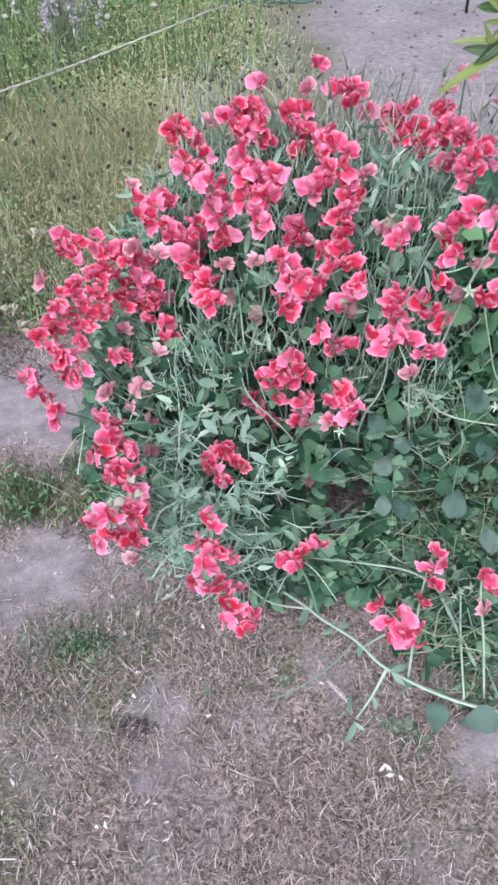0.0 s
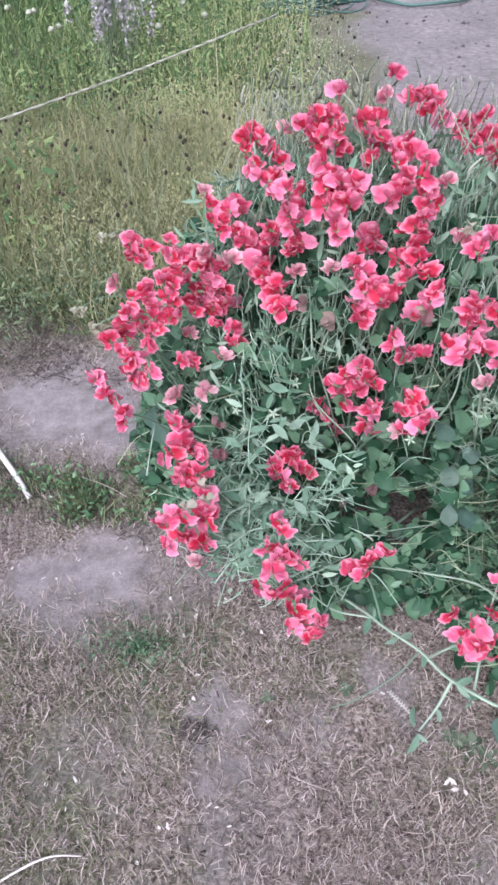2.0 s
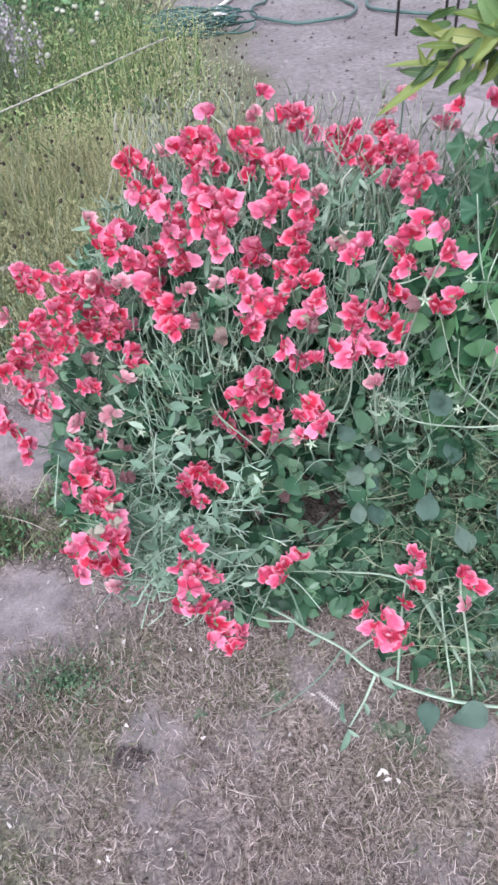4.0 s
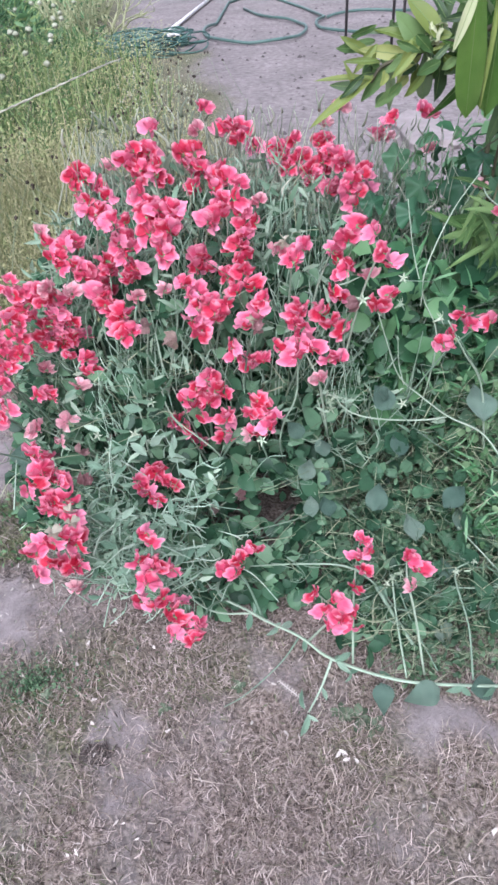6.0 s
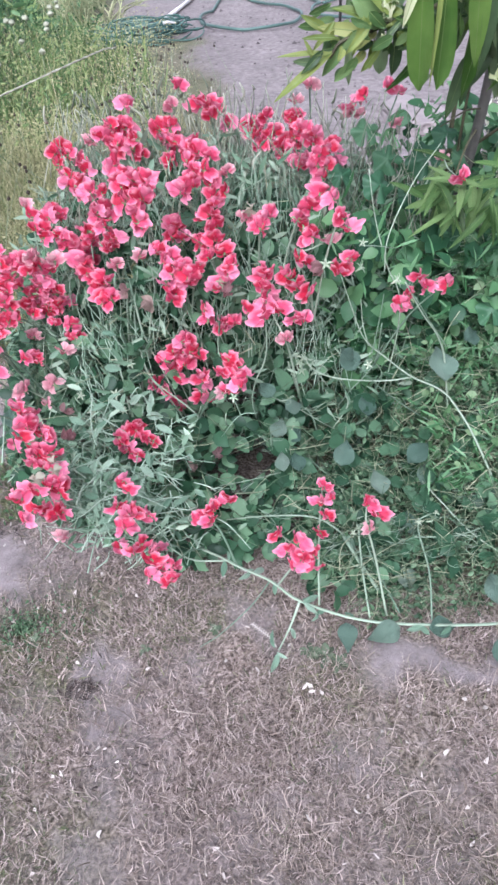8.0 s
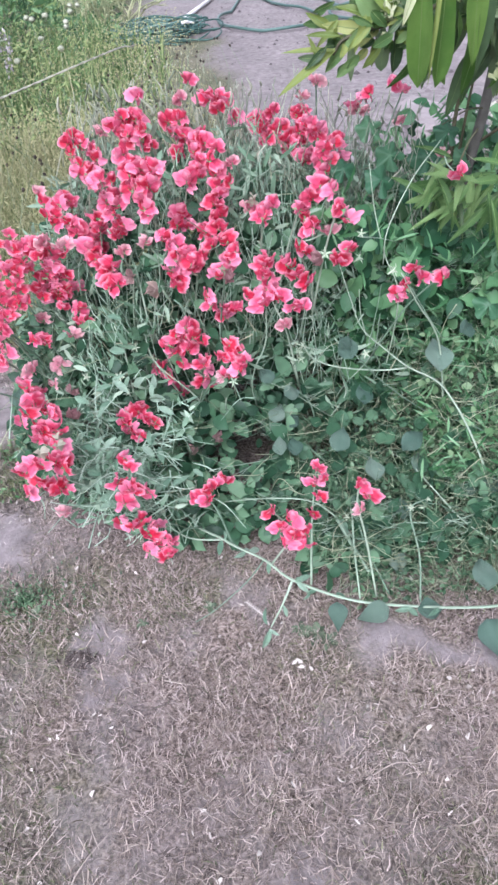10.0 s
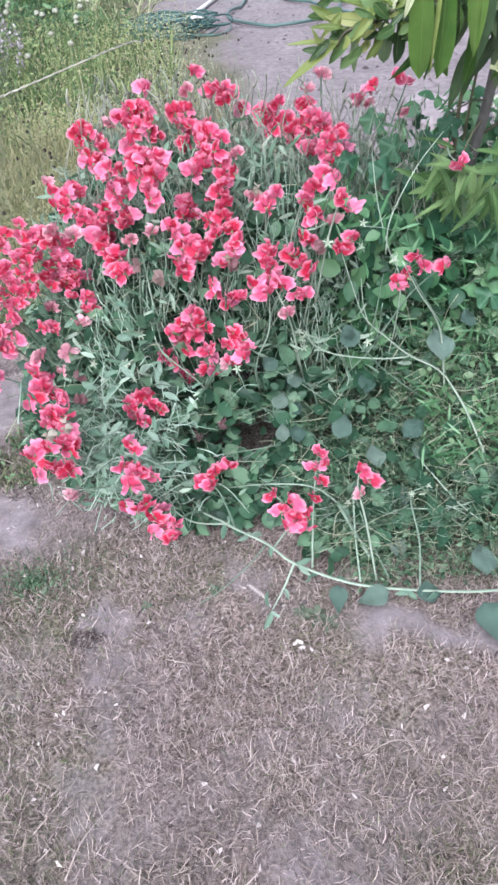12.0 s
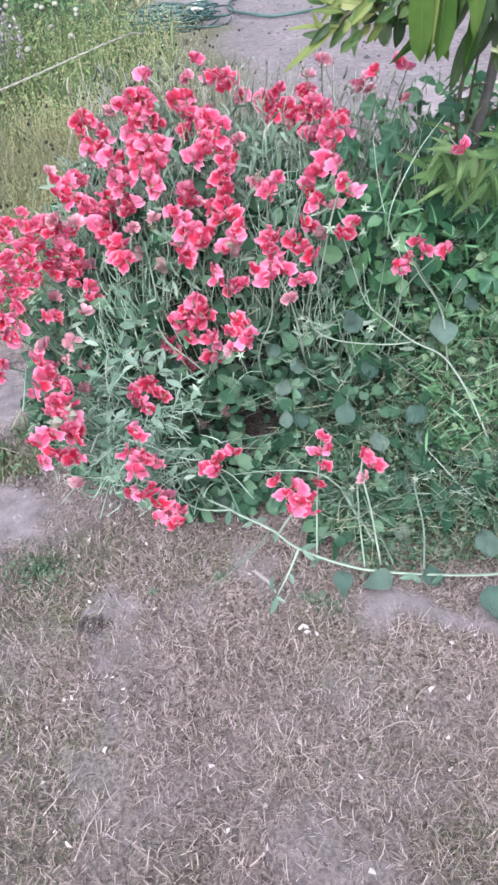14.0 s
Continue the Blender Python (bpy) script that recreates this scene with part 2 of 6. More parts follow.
def ground_material():
    """Mauve-grey bare soil, brown thatch and greener turf; the attribute 'cover' says how much turf lies on the soil, 'green' how green."""
    m = bpy.data.materials.new("soil_and_thatch")
    m.use_nodes = True
    nodes, lk = links(m)
    bsdf = nodes["Principled BSDF"]
    tc = nodes.new("ShaderNodeTexCoord")

    def noise_tex(scale, detail=6, rough=0.6):
        n = nodes.new("ShaderNodeTexNoise")
        n.inputs["Scale"].default_value, n.inputs["Detail"].default_value, n.inputs["Roughness"].default_value = scale, detail, rough
        lk.new(tc.outputs["Object"], n.inputs["Vector"])
        return n.outputs["Fac"]

    def tint(fac, stops):
        r = ramp_of(nodes, stops)
        lk.new(fac, r.inputs["Fac"])
        return r.outputs["Color"]

    n_fine, n_mid, n_big = noise_tex(160, 8, 0.7), noise_tex(22), noise_tex(2.5)
    soil = tint(n_mid, [(0.3, (0.170, 0.155, 0.153)), (0.5, (0.258, 0.236, 0.234)), (0.7, (0.335, 0.309, 0.307))])
    grain = tint(n_fine, [(0.3, (0.72, 0.70, 0.70)), (0.6, (1, 1, 1))])
    soil = mixed(nodes, lk, "MULTIPLY", 0.7, soil, grain)
    brown = tint(n_fine, [(0.38, (0.06, 0.048, 0.041)), (0.5, (0.235, 0.193, 0.168)), (0.62, (0.44, 0.375, 0.335))])
    mottle = tint(noise_tex(70, 4, 0.6), [(0.36, (0.55, 0.53, 0.52)), (0.56, (1.05, 1.05, 1.05))])
    brown = mixed(nodes, lk, "MULTIPLY", 1.0, brown, mottle)
    olive = tint(n_fine, [(0.38, (0.035, 0.042, 0.022)), (0.5, (0.12, 0.132, 0.072)), (0.62, (0.24, 0.24, 0.145))])
    at_cover, at_green = nodes.new("ShaderNodeAttribute"), nodes.new("ShaderNodeAttribute")
    at_cover.attribute_name, at_green.attribute_name = "cover", "green"
    turf = mixed(nodes, lk, "MIX", at_green.outputs["Fac"], brown, olive)
    ragged = nodes.new("ShaderNodeMath")
    ragged.operation = "MULTIPLY_ADD"
    ragged.inputs[1].default_value, ragged.inputs[2].default_value = 1.8, -0.9
    lk.new(noise_tex(38, 7, 0.7), ragged.inputs[0])
    total = nodes.new("ShaderNodeMath")
    total.use_clamp = True
    lk.new(at_cover.outputs["Fac"], total.inputs[0])
    lk.new(ragged.outputs[0], total.inputs[1])
    col = mixed(nodes, lk, "MIX", total.outputs[0], soil, turf)
    shade = tint(n_big, [(0.3, (0.70, 0.70, 0.70)), (0.65, (1, 1, 1))])
    col = mixed(nodes, lk, "MULTIPLY", 1.0, col, shade)
    lk.new(col, bsdf.inputs["Base Color"])
    bsdf.inputs["Roughness"].default_value = 0.95
    bsdf.inputs["Specular IOR Level"].default_value = 0.2
    b = nodes.new("ShaderNodeBump")
    b.inputs["Strength"].default_value, b.inputs["Distance"].default_value = 0.6, 0.006
    lk.new(n_fine, b.inputs["Height"])
    lk.new(b.outputs["Normal"], bsdf.inputs["Normal"])
    return m


M_GROUND = ground_material()


# ---- shaping tools ----
rng = np.random.default_rng(7)


class Geo:
    """Collects vertices, faces and uvs of one mesh."""

    def __init__(self):
        self.v, self.f, self.uv = [], [], []

    def add(self, verts, faces, uvs=None):
        n = len(self.v)
        self.v.extend(tuple(map(float, p)) for p in verts)
        self.f.extend(tuple(i + n for i in f) for f in faces)
        self.uv.extend(uvs if uvs is not None else [(0.5, 0.5)] * len(verts))
        return self

    def mesh(self, name, mat):
        me = bpy.data.meshes.new(name)
        me.from_pydata(self.v, [], self.f)
        layer = me.uv_layers.new(name="UVMap")
        idx = np.empty(len(me.loops), dtype=np.int32)
        me.loops.foreach_get("vertex_index", idx)
        layer.data.foreach_set("uv", np.asarray(self.uv, dtype=np.float32)[idx].ravel())
        me.polygons.foreach_set("use_smooth", np.ones(len(me.polygons), dtype=bool))
        me.materials.append(mat)
        me.update()
        return me


def put(name, me, parent=None, m=None, label=""):
    """One object on a mesh, as a part of parent where one is given."""
    ob = new(name, me)
    if parent is not None:
        ob.parent = parent
    if m is not None:
        ob.matrix_basis = m
    if label:
        ob["label"] = label
    return ob


def empty(name, at, label, category, group=""):
    ob = new(name)
    ob.location = at
    return tagged(ob, label, category, group)


def smooth_line(pts, n=5):
    """A Catmull-Rom line through the points."""
    p = [Vector(q) for q in pts]
    if len(p) == 2:
        return [p[0].lerp(p[1], i / n) for i in range(n + 1)]
    p = [2 * p[0] - p[1], *p, 2 * p[-1] - p[-2]]
    out = []
    for a, b, c, d in zip(p, p[1:], p[2:], p[3:]):
        for i in range(n):
            t = i / n
            out.append(0.5 * ((2 * b) + (c - a) * t + (2 * a - 5 * b + 4 * c - d) * t * t + (3 * b - a - 3 * c + d) * t**3))
    return out + [p[-2]]


def tube(geo, pts, r0, r1=None, sides=5, flat=1.0):
    """A tapering tube along the points; flat < 1 squeezes it, as a winged stem is."""
    r1 = r0 if r1 is None else r1
    pts = [Vector(q) for q in pts]
    verts, faces, uvs = [], [], []
    side = None
    for i, p in enumerate(pts):
        d = (pts[min(i + 1, len(pts) - 1)] - pts[max(i - 1, 0)]).normalized()
        ref = Vector((0, 0, 1)) if abs(d.z) < 0.95 else Vector((1, 0, 0))
        u = d.cross(ref).normalized() if side is None else (side - d * side.dot(d)).normalized()
        side = u
        w = d.cross(u)
        r = r0 + (r1 - r0) * i / (len(pts) - 1)
        for k in range(sides):
            a = 2 * math.pi * k / sides
            verts.append(p + u * (r * math.cos(a)) + w * (r * flat * math.sin(a)))
            uvs.append((k / sides, i / len(pts)))
    for i in range(len(pts) - 1):
        for k in range(sides):
            a, b = i * sides + k, i * sides + (k + 1) % sides
            faces.append((a, b, b + sides, a + sides))
    faces.append(tuple(range(sides))[::-1])
    faces.append(tuple(range((len(pts) - 1) * sides, len(pts) * sides)))
    geo.add(verts, faces, uvs)
    return geo


def blade_leaf(geo, length, width, fold=0.25, curl=0.15, wave=0.0, rows=6, shape=0.5, m=None, notch=0.0, seed=0.0, blunt=0.75):
    """A leaf along +y with its face to +z: folded on its midrib, curling down to the tip, with a wavy edge. shape: where it is widest."""
    verts, uvs, faces = [], [], []
    for i in range(rows + 1):
        t = i / rows
        w = width / 2 * (math.sin(math.pi * t ** (math.log(0.5) / math.log(shape))) ** blunt if 0 < t < 1 else 0.0) + width * 0.015
        z0 = -curl * length * t * t
        for k, s in enumerate((-1, -0.55, 0, 0.55, 1)):
            x = s * w
            z = z0 + fold * abs(x) + wave * width * math.sin(9 * t + 2.2 * s + seed) * abs(s)
            y = length * (t - (0.06 * notch * (1 - abs(s)) if i == rows else 0))
            verts.append((x, y, z))
            uvs.append((s * 0.5 + 0.5, t))
    for i in range(rows):
        for k in range(4):
            a = i * 5 + k
            faces.append((a, a + 1, a + 6, a + 5))
    if m is not None:
        verts = [m @ Vector(v) for v in verts]
    geo.add(verts, faces, uvs)
    return geo


def facing(at, normal, up, scale=1.0):
    """A pose at a place whose +z is normal and whose +y leans to up."""
    z = Vector(normal).normalized()
    y = Vector(up) - z * Vector(up).dot(z)
    y = y.normalized() if y.length > 1e-4 else z.orthogonal().normalized()
    x = y.cross(z)
    m = Matrix((x, y, z)).transposed().to_4x4()
    return Matrix.Translation(at) @ m @ Matrix.Scale(scale, 4)


def along(a, b, normal, twist=0.0):
    """A pose at a whose +y runs to b and whose +z is near normal."""
    y = (Vector(b) - Vector(a)).normalized()
    z = Vector(normal) - y * Vector(normal).dot(y)
    z = z.normalized() if z.length > 1e-4 else y.orthogonal().normalized()
    x = y.cross(z)
    return Matrix.Translation(a) @ Matrix((x, y, z)).transposed().to_4x4() @ pose(0, 0, 0, 0, twist, 0)


def strips(name, base, tip, bend, width, mat, rows=3):
    """Many thin blades as one mesh of triangles: arrays of roots, tips, mid-point shifts and widths."""
    n = len(base)
    axis = tip - base
    flatdir = np.stack([-axis[:, 1], axis[:, 0], np.zeros(n)], 1)
    turn = rng.uniform(0, 2 * np.pi, n)
    rand = np.stack([np.cos(turn), np.sin(turn), np.zeros(n)], 1)
    flatdir = flatdir / (np.linalg.norm(flatdir, axis=1, keepdims=True) + 1e-6) * 0.6 + rand * 0.6
    flatdir /= np.linalg.norm(flatdir, axis=1, keepdims=True) + 1e-6
    levels = [(0.0, 1.0), (0.38, 0.95), (0.74, 0.65), (1.0, 0.0)] if rows == 3 else [(0.0, 1.0), (0.55, 0.8), (1.0, 0.0)]
    cols = []
    for t, w in levels:
        mid = base + axis * t + bend * (4 * t * (1 - t))
        if w > 0:
            cols += [mid - flatdir * width[:, None] * w / 2, mid + flatdir * width[:, None] * w / 2]
        else:
            cols += [mid]
    per = len(cols)
    verts = np.stack(cols, 1).reshape(-1, 3)
    tris = []
    k = 0
    for i in range(len(levels) - 2):
        tris += [(k, k + 1, k + 3), (k, k + 3, k + 2)]
        k += 2
    tris.append((k, k + 1, k + 2))
    t_arr = (np.arange(n)[:, None, None] * per + np.array(tris)[None]).reshape(-1, 3)
    return tri_mesh(name, verts, t_arr, mat)


def tri_mesh(name, verts, tris, mat):
    me = bpy.data.meshes.new(name)
    me.vertices.add(len(verts))
    me.vertices.foreach_set("co", np.asarray(verts, dtype=np.float32).ravel())
    me.loops.add(len(tris) * 3)
    me.loops.foreach_set("vertex_index", np.asarray(tris, dtype=np.int32).ravel())
    me.polygons.add(len(tris))
    me.polygons.foreach_set("loop_start", np.arange(0, len(tris) * 3, 3, dtype=np.int32))
    me.materials.append(mat)
    me.update(calc_edges=True)
    me.validate()
    return me


def stuff(name, me, label, category):
    return tagged(new(name, me), label, category, kind="stuff")


# ---- the lie of the land ----
def hill(x, y, cx, cy, rx, ry, turn=0.0):
    """A soft spot: 1 in its middle, 0 outside."""
    c, s = math.cos(radians(turn)), math.sin(radians(turn))
    u, v = ((x - cx) * c + (y - cy) * s) / rx, (-(x - cx) * s + (y - cy) * c) / ry
    d = np.sqrt(u * u + v * v)
    return np.clip((1.35 - d) / 0.75, 0, 1)


def ripple(x, y, f, seed):
    """Cheap smooth noise, -1 to 1."""
    return (np.sin(f * (x * 1.0 + y * 0.37) + seed) + np.sin(f * (0.61 * y - 0.83 * x) * 1.31 + 2.1 * seed) + np.sin(f * (0.9 * x + 1.17 * y) * 0.73 + 3.7 * seed)) / 3


def bare_soil(x, y):
    """Where the soil is bare, 0 to 1."""
    x, y = np.asarray(x, float), np.asarray(y, float)
    wob_x = x + 0.05 * ripple(x, y, 19, 1.0) + 0.025 * ripple(x, y, 53, 3.0)
    wob_y = y + 0.05 * ripple(x, y, 17, 2.0) + 0.025 * ripple(x, y, 47, 4.0)
    b = np.maximum.reduce([
        hill(wob_x, wob_y, -0.60, 1.31, 0.26, 0.20, -20),
        hill(wob_x, wob_y, -0.45, 0.80, 0.17, 0.10, 15) * 1.0,
        hill(wob_x, wob_y, -0.44, 0.66, 0.08, 0.07) * 0.6,
        hill(wob_x, wob_y, -0.168, 0.545, 0.042, 0.080, 8) * 0.85,
        hill(wob_x, wob_y, -0.155, 0.43, 0.060, 0.055, 0) * 0.72,
        hill(wob_x, wob_y, -0.06, 0.485, 0.075, 0.05, 0) * 0.45,
        hill(wob_x, wob_y, -0.165, 0.326, 0.075, 0.05, 20) * 0.6,
        hill(wob_x, wob_y, -0.48, 0.70, 0.10, 0.09, 10) * 0.85,
        hill(wob_x, wob_y, -0.108, 0.353, 0.05, 0.04, 20) * 0.5,
        hill(wob_x, wob_y, 0.222, 0.309, 0.07, 0.045, 0) * 0.6,
        hill(wob_x, wob_y, 0.06, 0.20, 0.09, 0.05, 30) * 0.5,
        hill(wob_x, wob_y, -0.20, 0.19, 0.09, 0.06, -20) * 0.55,
        hill(wob_x, wob_y, 0.32, 0.13, 0.08, 0.04, 10) * 0.45,
        hill(wob_x, wob_y, 0.38, 0.41, 0.11, 0.04, -12),
        hill(wob_x, wob_y, 0.55, 0.40, 0.12, 0.05, 0) * 0.9,
        hill(wob_x, wob_y, 0.12, 0.57, 0.10, 0.04, -30) * 0.6,
        hill(wob_x, wob_y, -0.09, 0.30, 0.12, 0.07, 60) * 0.3,
        hill(wob_x, wob_y, 0.14, 0.24, 0.10, 0.07, 10) * 0.3,
        hill(wob_x, wob_y, -0.26, 0.78, 0.10, 0.08, 10) * 0.5,
    ])
    worn = np.clip((0.34 - y) / 0.2, 0, 1) * np.clip((1.1 - np.abs(x)) / 0.3, 0, 1) * np.clip((y + 0.4) / 0.2, 0, 1)
    b = np.maximum(b, worn * np.clip(0.40 + 0.30 * ripple(x, y, 17, 5) + 0.2 * ripple(x, y, 41, 2), 0, 1))
    b = np.maximum(b, hill(wob_x, wob_y, -0.38, 0.42, 0.13, 0.07, 20) * 0.4)
    wide = np.clip((np.hypot(x, y - 1) - 1.4) / 2.5, 0, 1)
    y2 = y + 0.9 * wide * ripple(x, y, 1.1, 3.0)
    far = np.clip((wob_x - 0.36 + 0.12 * ripple(x, y, 4, 5)) / 0.22, 0, 1) * np.clip((y2 - 1.5 - 0.25 * np.clip(x - 1.5, 0, 8)) / 0.4, 0, 1)
    far = np.maximum(far, np.clip((y - 6.2 + 0.3 * ripple(x, y, 4, 2)) / 0.4, 0, 1) * np.clip((x + 0.3) / 0.3, 0, 1))
    return np.clip(np.maximum(b, far), 0, 1)


def greenness(x, y):
    x, y = np.asarray(x, float), np.asarray(y, float)
    wide = np.clip((np.hypot(x, y - 1) - 1.2) / 2.0, 0, 1)
    g = np.maximum.reduce([
        hill(x, y, -0.325, 0.628, 0.13, 0.065, -12) * 1.0,
        hill(x, y, -0.31, 0.525, 0.14, 0.065, 0) * 0.9,
        np.clip((-x - 0.10) / 0.14, 0, 1) * np.clip((0.78 - y) / 0.1, 0, 1) * np.clip(0.40 + 0.75 * ripple(x, y, 16, 7), 0, 1) * (1 - wide),
        np.clip((0.22 - y) / 0.15, 0, 1) * np.clip(0.2 + 0.8 * ripple(x, y, 13, 3), 0, 1) * 0.7 * (1 - wide),
        hill(x, y, -0.50, 1.0, 0.28, 0.06, -8) * 0.8,
        hill(x, y, -0.30, 0.50, 0.16, 0.09) * 0.4,
        hill(x, y, -0.02, 0.60, 0.10, 0.06) * 0.35,
        hill(x, y, 0.22, 0.43, 0.08, 0.04) * 0.4,
        np.clip((y - 1.45 + 0.3 * wide * ripple(x, y, 2.3, 4)) / 0.4, 0, 1) * 0.75,
        np.clip((-x - 0.72 + 0.7 * wide * ripple(x, y, 1.7, 6)) / 0.25, 0, 1) * 0.6,
        wide * np.clip(0.45 + 0.8 * ripple(x, y, 0.9, 8), 0, 1) * 0.7,
        np.clip((x - 0.2) / 0.2, 0, 1) * np.clip((y - 0.45) / 0.15, 0, 1) * 0.8 * (1 - wide),
    ])
    return np.clip(g + 0.08 + 0.22 * ripple(x, y, 11, 4) + 0.1 * ripple(x, y, 31, 9), 0, 1)


def lie(x, y):
    """Height of the ground."""
    x, y = np.asarray(x, float), np.asarray(y, float)
    near = np.clip(1.5 - (np.abs(x) + np.abs(y - 0.7)) / 6, 0, 1)
    return (0.006 * ripple(x, y, 6, 1) + 0.003 * ripple(x, y, 21, 3)) * near + 0.02 * ripple(x, y, 0.7, 2) * np.clip((np.hypot(x, y) - 4) / 6, 0, 1)


def build_ground():
    xs = np.unique(np.concatenate([np.linspace(-60, -3, 20), np.linspace(-3, -0.9, 25), np.arange(-0.9, 1.0, 0.014), np.linspace(1.0, 4, 34), np.linspace(4, 60, 20)]))
    ys = np.unique(np.concatenate([np.linspace(-60, -0.5, 18), np.arange(-0.5, 1.7, 0.014), np.linspace(1.7, 9, 100), np.linspace(9, 80, 24)]))
    gx, gy = np.meshgrid(xs, ys)
    verts = np.stack([gx, gy, lie(gx, gy)], -1).reshape(-1, 3)
    w, h = len(xs), len(ys)
    i = (np.arange(h - 1)[:, None] * w + np.arange(w - 1)[None]).ravel()
    tris = np.concatenate([np.stack([i, i + 1, i + w + 1], 1), np.stack([i, i + w + 1, i + w], 1)])
    me = tri_mesh("ground", verts, tris, M_GROUND)
    me.polygons.foreach_set("use_smooth", np.ones(len(me.polygons), dtype=bool))
    for key, val in (("cover", 1 - bare_soil(gx, gy)), ("green", greenness(gx, gy))):
        me.attributes.new(key, "FLOAT", "POINT").data.foreach_set("value", val.astype(np.float32).ravel())
    tagged(new("ground", me), "bare mauve-grey soil with worn dry lawn and weeds", "ground", kind="structure")


build_ground()


def scatter(n, x0, x1, y0, y1, keep):
    """About n places in a box, kept by chance keep(x, y)."""
    x, y = rng.uniform(x0, x1, n), rng.uniform(y0, y1, n)
    ok = rng.uniform(0, 1, n) < keep(x, y)
    return x[ok], y[ok]


def grass(name, x, y, length, spread, width, lean, mat, label, category, z0=0.0, rows=3):
    n = len(x)
    base = np.stack([x, y, lie(x, y) + z0 - 0.002], 1)
    a = rng.uniform(0, 2 * np.pi, n)
    ln = length * rng.uniform(1 - spread, 1 + spread, n)
    tilt = np.clip(rng.normal(lean, 0.25, n), 0.02, 1.5)
    tip = base + np.stack([np.cos(a) * np.sin(tilt), np.sin(a) * np.sin(tilt), np.cos(tilt)], 1) * ln[:, None]
    tip[:, 2] = np.maximum(tip[:, 2], base[:, 2] + 0.003)
    bend = rng.normal(0, 0.08, (n, 3)) * ln[:, None]
    bend[:, 2] = np.abs(bend[:, 2])
    return stuff(name, strips(name, base, tip, bend, width * rng.uniform(0.5, 1.5, n), mat, rows), label, category)


# ---- the sweet pea ----
PEAS = [
    empty("sweet_pea_plant", (-0.06, 1.04, 0.0), "bushy sweet pea crowded with coral-red blooms beside bare soil", "sweet pea", "sweet peas in the clump"),
    empty("sweet_pea_plant", (0.15, 1.02, 0.0), "tall sweet pea covered in coral-red blooms with a long runner", "sweet pea", "sweet peas in the clump"),
    empty("sweet_pea_plant", (0.40, 1.0, 0.0), "sprawling sweet pea with few coral blooms and bare bent stems", "sweet pea", "sweet peas in the clump"),
]


def pea_part(name, me, m=None, label=""):
    """A part of the sweet pea that it grows on, placed in the world's coordinates."""
    at = m.translation if m is not None else sum((me.vertices[i].co for i in (0, len(me.vertices) // 2, len(me.vertices) - 1)), Vector()) / 3
    plant = PEAS[0 if at.x < 0.03 else 1 if at.x < 0.27 else 2]
    m = Matrix.Translation(-Vector(plant.location)) @ (m if m is not None else Matrix.Identity(4))
    return put(name, me, plant, m, label)


def banner_mesh(seed, mat, size=0.0225):
    """The broad upright petal: a notched fan, creased on its middle, its two halves swept back and its rim frilled."""
    r = random.Random(seed)
    geo = Geo()
    verts, uvs, faces = [(0, -0.004, 0)], [(0.5, 0.0)], []
    n, rings = 41, 5
    ph, amp = r.uniform(0, 6), r.uniform(0.10, 0.20)
    back, hood, lop, frill = r.uniform(0.35, 1.5), r.uniform(-0.55, 0.75), r.uniform(0.0, 0.12), r.uniform(0.10, 0.20)
    for k in range(1, rings + 1):
        q = k / rings
        for i in range(n):
            a = radians(-58 + 296 * i / (n - 1))
            ends = 0.60 + 0.40 * min(1.0, 1.5 * math.sin(math.pi * i / (n - 1))) ** 0.8
            rad = size * q * ends * (1.0 - 0.20 * math.exp(-((a - math.pi / 2) ** 2) / 0.02) + lop * math.cos(a + ph) + 0.04 * q * math.sin(6 * a + 3 * ph))
            x, y = rad * 1.06 * math.cos(a), rad * 0.98 * math.sin(a)
            sweep = -back * 0.62 * size * (abs(x) / size) ** 1.4
            curl = -hood * size * 0.55 * q * q * max(0.0, math.sin(a))
            crease = 0.10 * size * math.exp(-((x / (0.16 * size)) ** 2)) * q
            z = sweep + curl + crease + amp * size * q * q * math.sin(3.3 * a + ph) + frill * size * q**3 * math.sin(8.3 * a + 2 * ph) + 0.08 * size * q**4 * math.sin(17 * a + 5 * ph)
            verts.append((x, y - 0.004, z))
            uvs.append((i / (n - 1), q))
    for i in range(n - 1):
        faces.append((0, 1 + i, 2 + i))
        for k in range(rings - 1):
            a = 1 + k * n + i
            faces.append((a, a + n, a + n + 1, a + 1))
    return geo.add(verts, faces, uvs).mesh("banner_petal", mat)


def wing_mesh(seed, side, mat):
    """One of the two forward petals: a rounded, cupped lobe that stands out before the banner and droops to one side."""
    r = random.Random(seed)
    geo = Geo()
    m = pose(0.0015 * side, -0.003, 0.003, 48 + r.uniform(-16, 16), 12 * side, (-52 + r.uniform(-32, 20)) * side)
    blade_leaf(geo, 0.0180, 0.0195, fold=-0.45, curl=0.55, wave=0.12, rows=7, shape=0.60, blunt=0.45, m=m @ pose(0, 0, 0, 0, 38 * side, 0), seed=seed)
    return geo.mesh("wing_petal", mat)


def keel_mesh(mat):
    geo = Geo()
    tube(geo, smooth_line([(0, -0.004, 0.001), (0, -0.005, 0.007), (0, 0.000, 0.012), (0, 0.006, 0.013)], 2), 0.0035, 0.001, 5, 0.6)
    return geo.mesh("keel_petal", mat)


